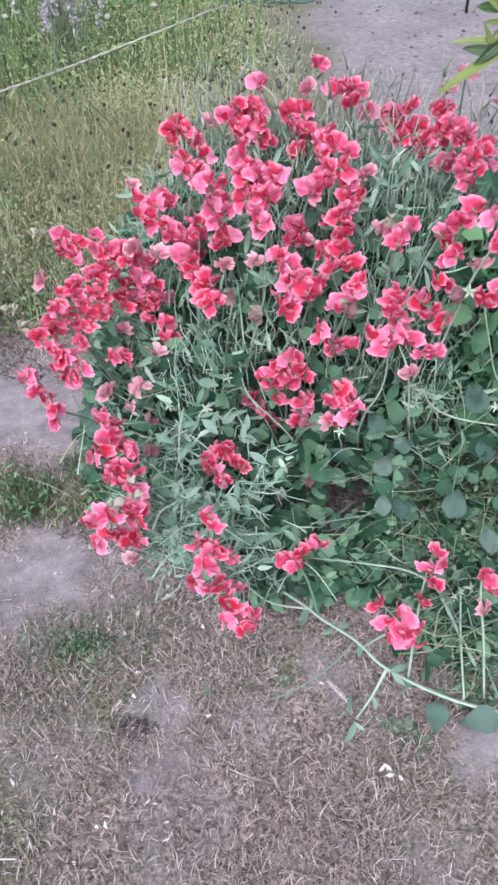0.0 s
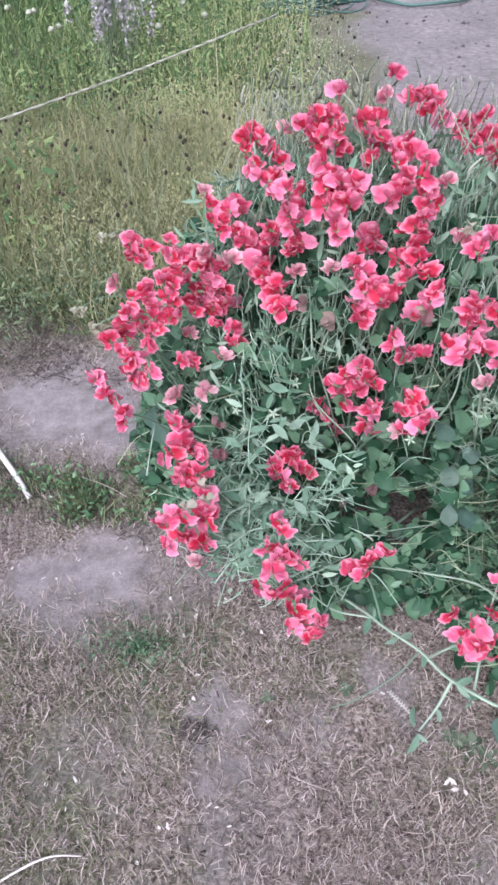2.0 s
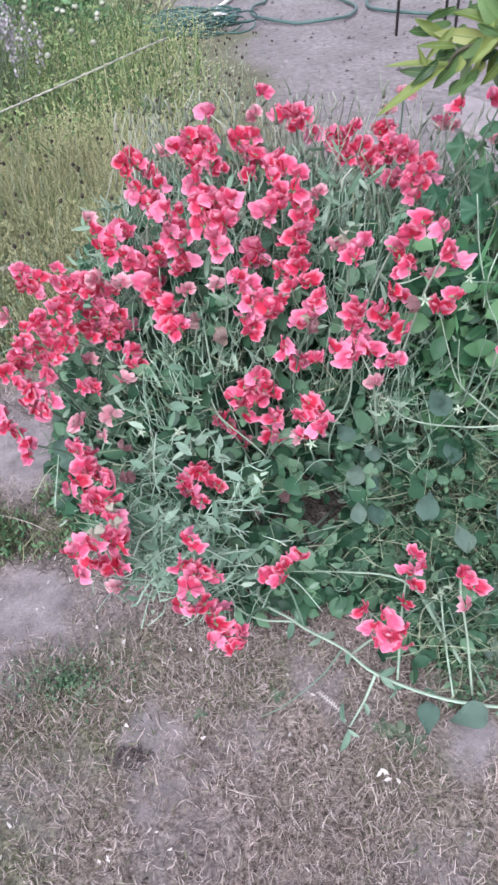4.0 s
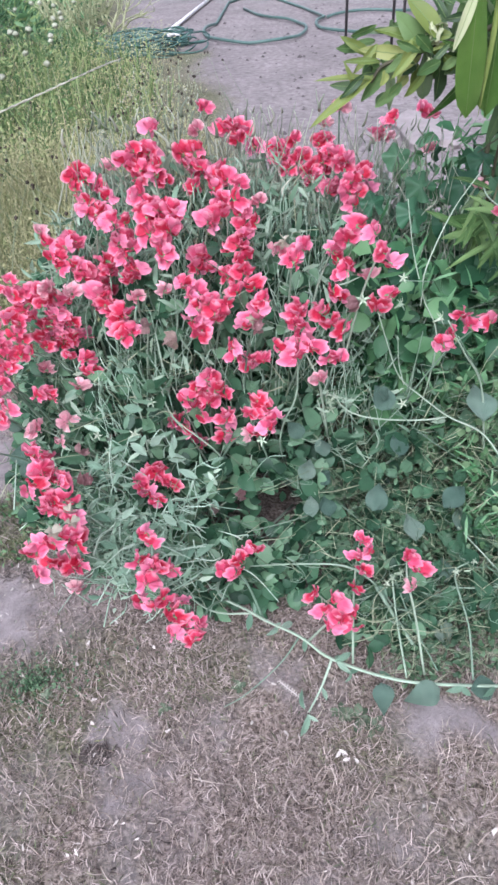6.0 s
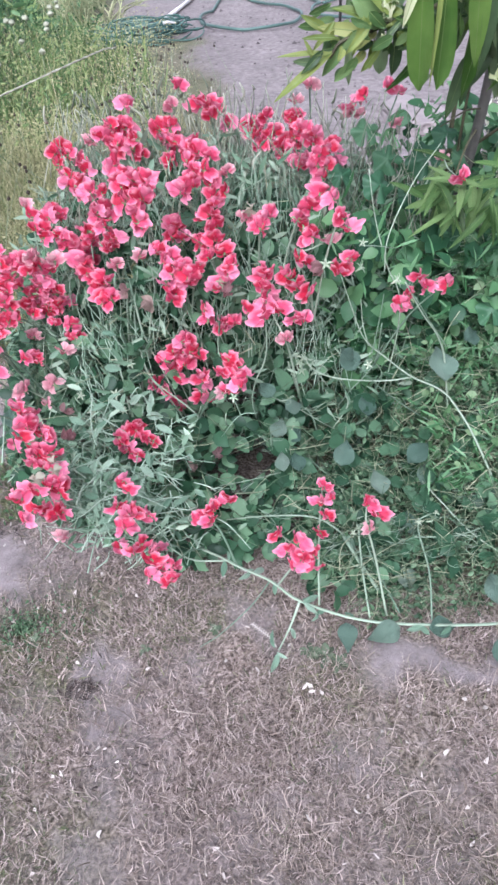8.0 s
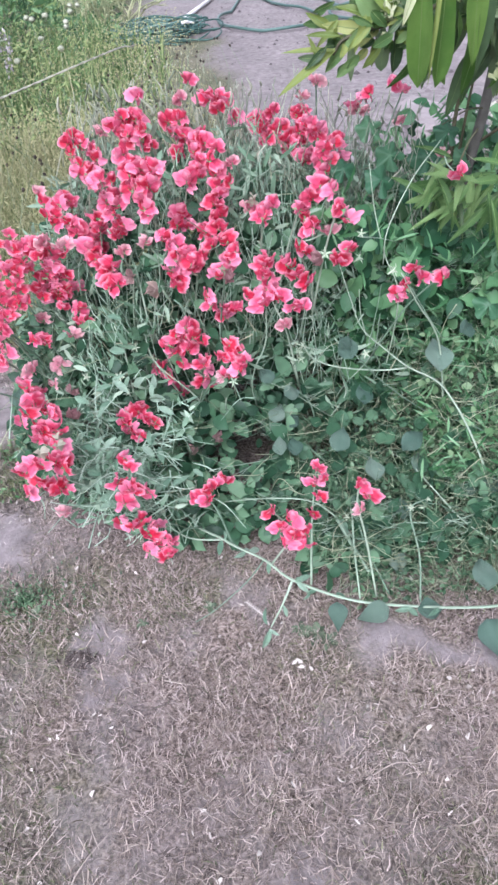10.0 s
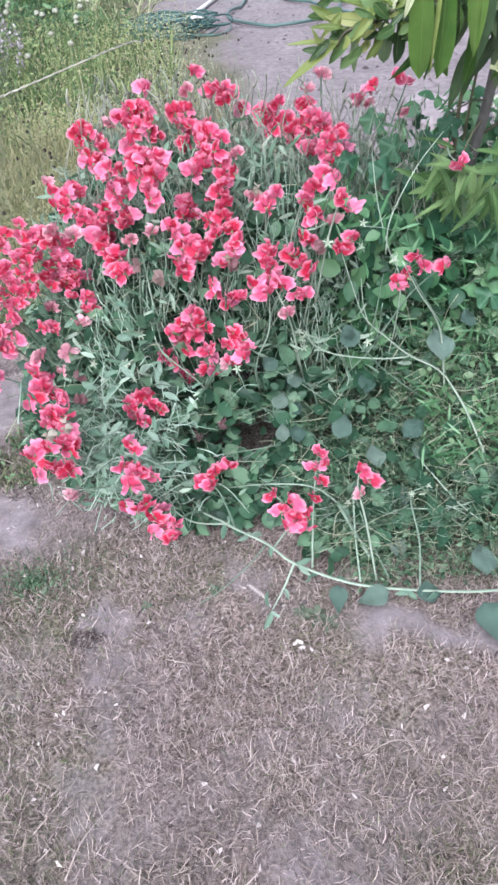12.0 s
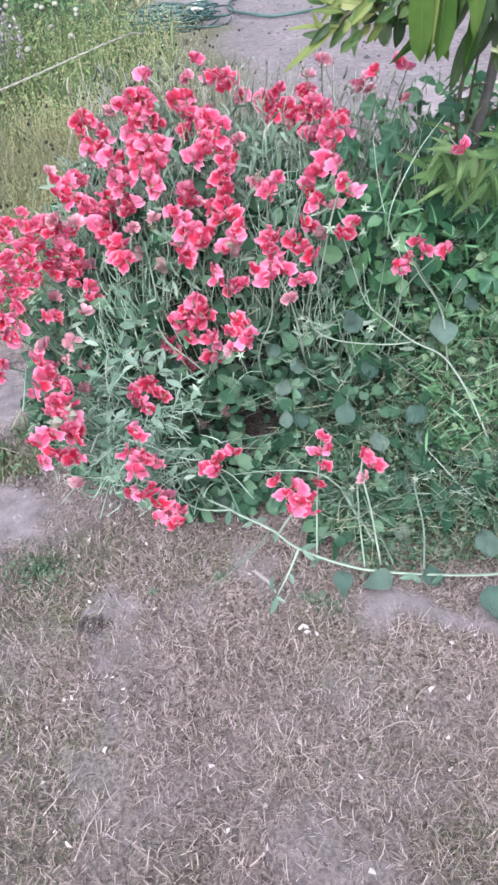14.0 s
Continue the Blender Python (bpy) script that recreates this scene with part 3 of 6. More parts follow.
def calyx_mesh(mat):
    """The green cup behind the petals with five narrow teeth."""
    geo = Geo()
    tube(geo, [(0, -0.004, 0.001), (0, -0.005, -0.004), (0, -0.006, -0.009), (0, -0.010, -0.012)], 0.0038, 0.0012, 6)
    for k in range(5):
        a = 2 * math.pi * k / 5
        m = Matrix.Translation((0, -0.004, 0)) @ facing((0, 0, 0), (math.cos(a), math.sin(a), -0.3), (math.cos(a) * 0.5, math.sin(a) * 0.5, 1.0))
        blade_leaf(geo, 0.009, 0.0028, rows=2, m=m @ pose(0, 0, 0.0035))
    return geo.mesh("calyx", mat)


def star_mesh(mat):
    """A spent calyx: five spreading, bleached teeth round a short style."""
    geo = Geo()
    tube(geo, [(0, 0, -0.010), (0, 0, -0.004), (0, 0, 0.002)], 0.0012, 0.0028, 5)
    for k in range(5):
        a = 2 * math.pi * k / 5 + 0.3
        m = along((0, 0, 0.001), (math.cos(a), math.sin(a), 0.35), (0, 0, 1))
        blade_leaf(geo, 0.011, 0.0034, curl=0.3, rows=3, shape=0.35, m=m)
    tube(geo, smooth_line([(0, 0, 0), (0.002, 0.003, 0.007), (0.001, 0.009, 0.010)], 2), 0.0008, 0.0004, 4)
    return geo.mesh("spent_calyx", mat)


BANNERS = {"": [banner_mesh(s, M_PETAL, 0.0190 + 0.0011 * (s % 4)) for s in range(18)], "p": [banner_mesh(s + 20, M_PALE, 0.0185) for s in range(4)]}
WINGS = {"": [(wing_mesh(s, -1, M_WING), wing_mesh(s + 50, 1, M_WING)) for s in range(6)], "p": [(wing_mesh(s + 90, -1, M_PALE), wing_mesh(s + 95, 1, M_PALE)) for s in range(2)]}
KEELS = {"": keel_mesh(M_WING), "p": keel_mesh(M_PALE)}
CALYX = calyx_mesh(M_CALYX)
STAR = star_mesh(M_STAR)


def faded_mesh(seed, mat):
    """A withered bloom: petals shut and hanging in folds."""
    geo = Geo()
    r = random.Random(seed)
    for k in range(4):
        m = pose(0, 0, 0, -60 + r.uniform(-25, 25), r.uniform(-50, 50), 90 * k + r.uniform(-30, 30))
        blade_leaf(geo, 0.024, 0.017, fold=0.7, curl=0.35, wave=0.12, rows=4, shape=0.55, m=m, seed=seed + k)
    return geo.mesh("withered_bloom", mat)


FADED = [faded_mesh(s, M_FADED) for s in range(3)]
CREAM = [faded_mesh(s + 9, M_CREAM) for s in range(2)]
ROOTS = [Vector(p) for p in ((-0.08, 1.06, 0), (0.06, 1.02, 0), (0.20, 1.06, 0), (0.32, 1.0, 0), (0.45, 1.02, 0), (0.30, 1.3, 0))]
random.seed(11)
BLOOMS = []


def one_flower(at, kind, size=1.0):
    """A bloom at a place, turned out of the bush and up to the light."""
    at = Vector(at)
    BLOOMS.append(tuple(at))
    out = Vector(((at.x - 0.1) * 1.0 + random.gauss(0, 0.95), -0.7 + random.gauss(0, 0.45), 0.25 + random.gauss(0, 0.45)))
    up = Vector((random.gauss(0, 0.55), 0.25, 1))
    m = facing(at, out, up, size * random.uniform(0.72, 1.02))
    if kind == "f":
        return pea_part("withered_bloom", random.choice(FADED), m, "withered pale pink bloom")
    flower = pea_part("flower", CALYX, m, "pale pink bloom" if kind == "p" else "")
    put("banner_petal", random.choice(BANNERS[kind]), flower)
    left, right = random.choice(WINGS[kind])
    put("wing_petal", left, flower)
    put("wing_petal", right, flower)
    put("keel_petal", KEELS[kind], flower)
    return flower


def raceme(*blooms, foot=None):
    """Blooms up one long stalk, which comes from a leafy stem inside the bush."""
    pts = [Vector(b[:3]) for b in blooms]
    for i, b in enumerate(blooms):
        kind = b[3] if len(b) > 3 else ""
        one_flower(b[:3], kind, 0.82 if foot else 1.0)
        for k in range(0 if kind or (foot and len(blooms) > 3) or b[0] > 0.41 or (b[2] > 0.75) else 3 if 0.2 < b[0] < 0.4 and b[1] > 1.1 else 3 if b[0] < 0.02 and b[2] > 0.42 else random.choice((1, 1, 2))):
            one_flower((b[0] + random.uniform(-0.020, 0.020), b[1] + random.uniform(-0.004, 0.020), b[2] + random.uniform(-0.027, 0.024)), kind)
    low = min(pts, key=lambda p: p.z)
    high = max(pts, key=lambda p: p.z)
    root = min(ROOTS, key=lambda r: (r - low).length + random.uniform(0, 0.15))
    if foot is None:
        base = low + (root - low) * 0.22 + Vector((random.gauss(0, 0.02), 0.05, -0.10))
        base.z = max(base.z, 0.05)
    else:
        base = Vector(foot)
    back = Vector((0, 0.012, -0.006))
    geo = Geo()
    line = smooth_line([base, base.lerp(low, 0.55) + Vector((0, 0.012, 0.012)), low + back, (low + high) / 2 + back * 1.3, high + back], 4)
    tube(geo, line, 0.0022, 0.0011, 5)
    for p in pts:
        q = min(line, key=lambda s: (s - p).length)
        if (q - p).length > 0.004:
            tube(geo, [q, q.lerp(p, 0.5) + Vector((0, 0.002, 0.003)), p + back * 0.9], 0.0009, 0.0009, 4)
    pea_part("flower_stalk", geo.mesh("flower_stalk", M_STEM))
    if foot is None:
        geo = Geo()
        mid = base.lerp(root, 0.5) + Vector((random.gauss(0, 0.03), -0.03, 0.05))
        tube(geo, smooth_line([root, mid, base, base.lerp(low, 0.4) + Vector((random.gauss(0, 0.025), 0.02, 0.02))], 5), 0.0026, 0.0013, 5, 0.55)
        pea_part("stem", geo.mesh("stem", M_STEM))


raceme((-.211, 1.141, .609, "p"))
raceme((-.122, 1.185, .677), (-.102, 1.180, .667), (-.121, 1.131, .657))
raceme((-.093, 1.030, .671), (-.069, .972, .676), (-.066, .982, .639), (-.064, .987, .610), (-.054, .993, .583))
raceme((-.073, 1.150, .703, "p"))
raceme((-.162, 1.061, .609), (-.188, 1.058, .593), (-.152, 1.048, .580))
raceme((-.356, 1.148, .508), (-.316, 1.078, .516))
raceme((-.261, 1.016, .554), (-.225, 1.012, .558), (-.246, 1.005, .536), (-.212, 1.007, .536))
raceme((-.198, 1.005, .562, "p"), (-.159, .978, .564, "p"))
raceme((-.257, .997, .512), (-.190, 1.017, .506))
raceme((-.222, 1.020, .487), (-.204, 1.032, .455), (-.232, 1.025, .463), (-.178, 1.031, .451))
raceme((-.357, .999, .511, "p"))
raceme((-.096, 1.041, .570), (-.108, 1.080, .520), (-.117, 1.021, .517), (-.100, 1.007, .509))
raceme((-.095, .993, .495), (-.086, .948, .488))
raceme((-.054, .989, .536, "p"))
raceme((-.307, .993, .492), (-.333, .977, .477), (-.346, .962, .454))
raceme((-.271, .989, .453), (-.293, .980, .435), (-.307, .962, .416))
raceme((-.351, .942, .417), (-.326, .938, .400), (-.315, .919, .374), (-.342, .925, .387))
raceme((-.388, .912, .383), (-.378, .900, .358), (-.342, .863, .345))
raceme((-.248, 1.049, .383, "p"))
raceme((-.249, .936, .400), (-.226, .942, .387))
raceme((-.194, 1.023, .419), (-.161, .997, .397), (-.183, .981, .380, "p"))
raceme((-.256, .887, .365, "p"), (-.208, .918, .349, "p"), (-.226, .907, .315, "p"))
raceme((-.240, .786, .388), (-.224, .733, .399), (-.238, .729, .378), (-.208, .745, .367))
raceme((-.221, .726, .343), (-.216, .720, .322), (-.191, .688, .330))
raceme((-.188, .851, .327, "f"))
raceme((-.174, .766, .328, "f"))
raceme((-.240, .629, .337), (-.210, .633, .344), (-.181, .642, .322), (-.221, .621, .314), (-.196, .634, .286))
raceme((-.213, .675, .185, "p"))
raceme((-.073, .629, .318), (-.095, .613, .302), (-.068, .611, .288), (-.088, .597, .270))
raceme((-.087, .603, .204), (-.045, .623, .181))
raceme((-.039, .569, .198), (-.058, .556, .189), (-.025, .549, .187), foot=(.030, .660, .120))
raceme((-.088, .786, .293), (-.060, .801, .308), (-.039, .788, .286), (-.071, .768, .282))
raceme((.006, 1.092, .772), (-.025, 1.099, .742), (-.001, 1.097, .737), (-.016, 1.088, .713), (.003, 1.071, .710))
raceme((.078, 1.163, .712), (.064, 1.154, .692), (.083, 1.150, .689), (.069, 1.128, .665))
raceme((.102, 1.210, .769), (.082, 1.151, .750, "p"))
raceme((.143, 1.168, .742), (.153, 1.159, .726))
raceme((.194, 1.219, .693), (.240, 1.278, .671))
raceme((.098, 1.058, .695), (.116, 1.023, .707), (.103, .992, .687), (.097, .972, .670), (.080, .975, .659))
raceme((.124, .961, .693), (.156, .966, .685, "p"))
raceme((.149, .968, .651), (.131, .959, .636), (.126, .960, .618))
raceme((.127, .950, .604), (.111, .945, .589))
raceme((-.020, .932, .702), (.004, .924, .707), (.020, .915, .692))
raceme((.013, .899, .684), (.000, .909, .658))
raceme((.064, 1.000, .594), (.051, .977, .585))
raceme((-.005, .894, .590, "p"), (.026, .911, .588), (.035, .899, .572), (.040, .885, .557), (.034, .882, .537))
raceme((.177, .916, .623, "p"), (.198, .901, .610))
raceme((.106, .910, .568), (.133, .905, .573), (.086, .883, .557))
raceme((.133, .857, .559), (.110, .845, .539), (.123, .833, .535, "f"))
raceme((.092, .861, .495), (.121, .899, .431), (.139, .864, .461))
raceme((.003, .890, .500, "f"))
raceme((-.039, .926, .513, "f"))
raceme((.231, .861, .541), (.247, .845, .527), (.187, .837, .537))
raceme((.193, .821, .517), (.184, .809, .497), (.211, .808, .508), (.234, .803, .487), (.217, .796, .458, "p"))
raceme((.026, .887, .408), (.050, .893, .421), (.046, .889, .376), (.073, .872, .397))
raceme((.030, .893, .344), (-.002, .924, .298), (.071, .860, .358))
raceme((.025, .943, .237), (.064, .880, .301))
raceme((.103, .805, .400), (.131, .804, .407), (.132, .785, .383), (.101, .794, .366, "p"))
raceme((.028, .818, .172, "f"), (.076, .838, .182, "f"))
raceme((.068, .668, .222), (.048, .636, .214), foot=(.085, .615, .110))
raceme((0.148, 0.515, 0.289), (0.159, 0.500, 0.268), (0.181, 0.510, 0.273), (0.170, 0.497, 0.232), (0.200, 0.500, 0.250), (0.201, 0.495, 0.225), (0.181, 0.488, 0.259), foot=(.150, .562, .105))
raceme((0.237, 0.585, 0.306), (0.246, 0.580, 0.285), (0.226, 0.575, 0.283), (0.239, 0.570, 0.254), (0.228, 0.570, 0.216), foot=(.215, .522, .085))
raceme((.306, .565, .273), (.295, .525, .260, "p"), foot=(.330, .500, .055))
raceme((.282, 1.239, .664), (.260, 1.234, .641), (.292, 1.221, .641))
raceme((.334, 1.274, .706, "p"), (.328, 1.269, .677))
raceme((.323, 1.232, .650), (.313, 1.234, .627), (.326, 1.197, .611))
raceme((.345, 1.156, .672), (.377, 1.161, .641), (.344, 1.132, .625))
raceme((.367, 1.283, .730, "p"))
raceme((.491, 1.369, .672), (.457, 1.315, .663, "p"))
raceme((.271, .933, .606), (.286, .914, .632))
raceme((.289, .922, .575), (.311, .876, .585, "p"), (.263, .892, .555))
raceme((.317, .831, .641))
raceme((.297, .869, .541, "f"), (.339, .841, .565))
raceme((.499, 1.362, .679), (.454, 1.318, .670), (.480, 1.324, .655, "p"))
raceme((.517, 1.250, .720), (.552, 1.285, .699))
raceme((.539, 1.247, .649, "p"))
raceme((.584, 1.105, .620, "p"), (.556, .942, .638))
raceme((0.444, 0.810, 0.533), (0.466, 0.820, 0.506), (0.430, 0.800, 0.503), (0.514, 0.850, 0.490), (0.410, 0.790, 0.499))


def mound(x, y):
    """How high the bush's foliage stands over a place."""
    x, y = np.asarray(x, float), np.asarray(y, float)
    front = 0.655 + 0.03 * np.sin(7 * x) + 0.16 * np.clip((x - 0.22) / 0.2, 0, 1) + 0.85 * np.clip(-x, 0, 0.3)
    rise = np.clip((y - front) / 0.42, 0, 1)
    top = 0.66 - 0.05 * np.clip((x - 0.2) / 0.2, 0, 1) - 0.9 * np.clip(-x - 0.12, 0, 1) - 0.06 * np.clip((y - 1.0) / 0.3, 0, 1)
    fall = np.clip((1.72 - y) / 0.4, 0, 1)
    left = np.clip((x + 0.42) / 0.14, 0, 1)
    right = np.clip((1.05 - x) / 0.2, 0, 1)
    h = top * rise ** 0.72 * fall ** 0.6 * left ** 0.5 * right ** 0.5
    low = 0.11 * np.clip((x - 0.12) / 0.12, 0, 1) * np.clip((y - 0.47) / 0.12, 0, 1) * right
    rounded = np.clip((1.15 - ((x - 0.28) / 0.75) ** 2 - ((y - 1.12) / 0.60) ** 2) / 0.3, 0, 1)
    h = h * (1 - (1 - rounded) * np.clip((y - 1.0) / 0.2, 0, 1))
    return np.maximum(h, low)


def hollow(x, y, z):
    """The dark hole low in the bush, open to the front and up."""
    dx, dy, dz = x - 0.155, y - 0.88, z - 0.12
    ahead = -0.72 * dy + 0.69 * dz
    return ahead > -0.03 and math.hypot(dx / 1.25, dy + 0.72 * ahead, dz - 0.69 * ahead) < 0.042


def clump(x, y, z):
    """Leaves grow in tufts: high in a tuft, low in the dark gaps between."""
    return noise.noise(Vector((x * 17, y * 15, z * 17))) + 0.4 * noise.noise(Vector((x * 41, y * 41, z * 41 + 5)))


def stem_part(pts, r0=0.0036, r1=0.0022, label="", name="stem"):
    return pea_part(name, tube(Geo(), smooth_line(pts, 6), r0, r1, 6, 0.55).mesh(name, M_STEM), label=label)


# the long bare runner in front and the bent stems over the low side
stem_part([(0.20, 0.95, 0.03), (0.02, 0.72, 0.10), (0.07, 0.625, 0.115), (0.138, 0.572, 0.108), (0.183, 0.533, 0.09), (0.277, 0.497, 0.062), (0.38, 0.475, 0.05), (0.52, 0.455, 0.045), (0.66, 0.47, 0.03)], 0.0030, 0.0036, "flat-winged runner lying along the soil")
stem_part([(0.07, 0.625, 0.115), (0.0, 0.64, 0.12), (-0.06, 0.68, 0.16)], 0.0022, 0.0014)
stem_part([(0.138, 0.572, 0.108), (0.10, 0.54, 0.09), (0.04, 0.52, 0.05), (0.0, 0.52, 0.02)], 0.0016, 0.0008)
stem_part([(0.183, 0.533, 0.09), (0.16, 0.505, 0.06), (0.135, 0.485, 0.025)], 0.0026, 0.0015)
stem_part([(0.326, 0.860, 0.529), (0.348, 0.860, 0.462), (0.374, 0.860, 0.394), (0.416, 0.850, 0.351), (0.465, 0.840, 0.308), (0.521, 0.820, 0.279), (0.553, 0.790, 0.239), (0.579, 0.760, 0.189), (0.602, 0.720, 0.132)], 0.0016, 0.0040)
stem_part([(0.255, 0.850, 0.384), (0.278, 0.850, 0.347), (0.316, 0.850, 0.323), (0.370, 0.850, 0.308), (0.425, 0.850, 0.299), (0.467, 0.850, 0.299)], 0.0018, 0.0024)
stem_part([(0.402, 0.850, 0.486), (0.397, 0.850, 0.437), (0.390, 0.850, 0.386), (0.386, 0.850, 0.368)], 0.0012, 0.0022)
stem_part([(0.364, 0.860, 0.476), (0.370, 0.860, 0.424), (0.383, 0.860, 0.377)], 0.0012, 0.0022)
stem_part([(0.190, 0.830, 0.470), (0.189, 0.830, 0.420), (0.181, 0.830, 0.386), (0.165, 0.830, 0.352), (0.157, 0.830, 0.309), (0.166, 0.860, 0.244)], 0.0026, 0.0022)
stem_part([(0.360, 0.840, 0.349), (0.400, 0.840, 0.297), (0.448, 0.840, 0.248), (0.504, 0.840, 0.200), (0.555, 0.840, 0.168), (0.589, 0.800, 0.182), (0.629, 0.780, 0.162)], 0.0018, 0.0026)
stem_part([(0.42, 0.80, 0.53), (0.46, 0.81, 0.46), (0.50, 0.83, 0.40), (0.53, 0.85, 0.33), (0.55, 0.84, 0.20)], 0.0022, 0.0028)
stem_part([(0.44, 0.80, 0.50), (0.49, 0.83, 0.42), (0.53, 0.85, 0.36)], 0.0014, 0.0016)
stem_part([(0.40, 0.97, 0.66), (0.41, 0.95, 0.58), (0.43, 0.93, 0.50), (0.46, 0.92, 0.40), (0.45, 0.98, 0.1)], 0.0014, 0.0024)
stem_part([(0.56, 1.06, 0.66), (0.50, 1.02, 0.61), (0.44, 0.96, 0.54), (0.43, 0.94, 0.48)], 0.0011, 0.0014)
stem_part([(0.36, 0.86, 0.575), (0.40, 0.88, 0.56), (0.44, 0.93, 0.53)], 0.0012, 0.0014)
stem_part([(0.08, 0.74, 0.10), (0.16, 0.70, 0.135), (0.24, 0.68, 0.135), (0.29, 0.66, 0.10), (0.33, 0.62, 0.05)], 0.0018, 0.0024)
stem_part([(0.29, 0.66, 0.10), (0.31, 0.60, 0.08), (0.33, 0.55, 0.06)], 0.0040, 0.0034)
stem_part([(0.318, 0.655, 0.125), (0.308, 0.585, 0.09), (0.300, 0.50, 0.055)], 0.0016, 0.0018)
stem_part([(0.322, 0.655, 0.12), (0.335, 0.585, 0.08), (0.355, 0.505, 0.05)], 0.0014, 0.0016)
stem_part([(0.46, 0.66, 0.12), (0.43, 0.645, 0.11), (0.425, 0.56, 0.08), (0.405, 0.48, 0.05)], 0.0016, 0.0018)
stem_part([(0.42, 0.63, 0.095), (0.50, 0.615, 0.10), (0.60, 0.64, 0.10)], 0.0016, 0.0014)
stem_part([(0.46, 0.74, 0.14), (0.49, 0.68, 0.12), (0.53, 0.62, 0.09), (0.60, 0.57, 0.05)], 0.0016, 0.0014)
OPEN = np.array((0.0, -0.75, 0.66))  # blooms are held clear of the leaves on their open, upper front side
BLOOM_AT = np.array(BLOOMS)


def veils(x, y, z, clear=0.030, reach=0.22):
    """Whether a leaf here would hang before a bloom."""
    d = np.array((x, y, z)) - BLOOM_AT
    ahead = d @ OPEN
    off = np.linalg.norm(d - ahead[:, None] * OPEN, axis=1)
    return bool(((off < clear) & (ahead > -0.005) & (ahead < reach)).any())


# upright leafy stems through the bush
for i in range(60):
    x, y = random.uniform(-0.28, 0.55), random.uniform(0.72, 1.1)
    h = float(mound(x, y))
    if h < 0.15 or veils(x, y - 0.02, h * 0.94) or veils(x, y - 0.01, h * 0.85):
        continue
    root = min(ROOTS, key=lambda r: (r - Vector((x, y, 0))).length + random.uniform(0, 0.2))
    tip = Vector((x, y - 0.02, h * random.uniform(0.86, 0.97)))
    mid = root.lerp(tip, 0.5) + Vector((random.gauss(0, 0.04), random.gauss(-0.05, 0.03), 0.03))
    stem_part([root, mid, root.lerp(tip, 0.8) + Vector((random.gauss(0, 0.02), -0.03, 0.02)), tip], 0.0024, 0.0009)
# pale arching stems with hanging withered blooms at the far edge
for tip, mid in (((-0.453, 1.045, 0.435), (-0.36, 1.03, 0.47)), ((-0.40, 0.962, 0.450), (-0.33, 0.97, 0.47)), ((-0.43, 1.233, 0.490), (-0.33, 1.16, 0.52))):
    stem_part([(-0.10, 1.05, 0.2), ((mid[0] - 0.1) / 2, 1.04, 0.40), mid, tip], 0.0018, 0.0009)
    for dx in (0.0, 0.018):
        pea_part("withered_bloom", random.choice(CREAM), facing((tip[0] + dx, tip[1], tip[2] - 0.008), (random.gauss(0, 0.4), -1, 0.3), (0, 0, -1), 0.8), "withered cream bloom")
for at in ((-0.205, 0.62, 0.375), (-0.18, 0.64, 0.370), (-0.19, 0.69, 0.345), (0.185, 0.90, 0.645), (0.10, 0.93, 0.55), (0.118, 0.84, 0.55), (0.62, 1.2, 0.6)):
    pea_part("withered_bloom", random.choice(CREAM), facing(at, (random.gauss(0, 0.4), -1, 0.5), (random.gauss(0, 0.5), 0, 1), random.uniform(0.7, 0.95)), "withered cream bloom")

# bleached star-shaped calyces left by fallen blooms
for at in ((0.249, 0.862, 0.374), (0.262, 0.865, 0.366), (0.255, 0.87, 0.352), (0.264, 0.895, 0.318), (0.245, 0.88, 0.325), (0.405, 0.80, 0.535), (0.385, 0.86, 0.335), (0.315, 0.645, 0.125), (0.330, 0.65, 0.130), (0.306, 0.64, 0.12), (0.455, 0.645, 0.115), (0.468, 0.655, 0.125), (0.43, 0.645, 0.118),
           (-0.153, 0.86, 0.352), (-0.14, 0.85, 0.322), (-0.145, 0.82, 0.292), (-0.09, 0.86, 0.345), (-0.08, 0.85, 0.312), (-0.055, 0.88, 0.392), (0.12, 0.78, 0.36), (0.30, 0.86, 0.55), (0.355, 0.84, 0.545), (0.36, 0.85, 0.585), (0.07, 0.90, 0.52)):
    pea_part("spent_calyx", STAR, facing(at, (random.gauss(0, 0.7), -0.6 + random.gauss(0, 0.4), 0.6), (random.gauss(0, 1), 0, 1), random.uniform(0.75, 1.1)), "bleached star-shaped spent calyx")


LEAFLETS = []
for s in range(8):
    LEAFLETS.append(blade_leaf(Geo(), 0.026 + 0.006 * (s % 4), 0.016 + 0.0030 * (s % 5), fold=0.3 + 0.06 * (s % 3), curl=0.1 + 0.12 * (s % 4), wave=0.09, rows=5, shape=0.42 + 0.05 * (s % 3), seed=s).mesh("leaf", M_LEAF))
YOUNG = [blade_leaf(Geo(), 0.026 + 0.004 * s, 0.0080 + 0.0025 * s, fold=0.5, curl=0.3, wave=0.05, rows=5, seed=s).mesh("leaf", M_YOUNG) for s in range(3)]
ROUND = [blade_leaf(Geo(), 0.056, 0.040, fold=0.40 - 0.08 * s, curl=0.12 + 0.10 * s, wave=0.08, rows=9, shape=0.34 + 0.06 * (s % 3), seed=2 * s, blunt=1.1).mesh("leaf", M_BLUE) for s in range(4)]


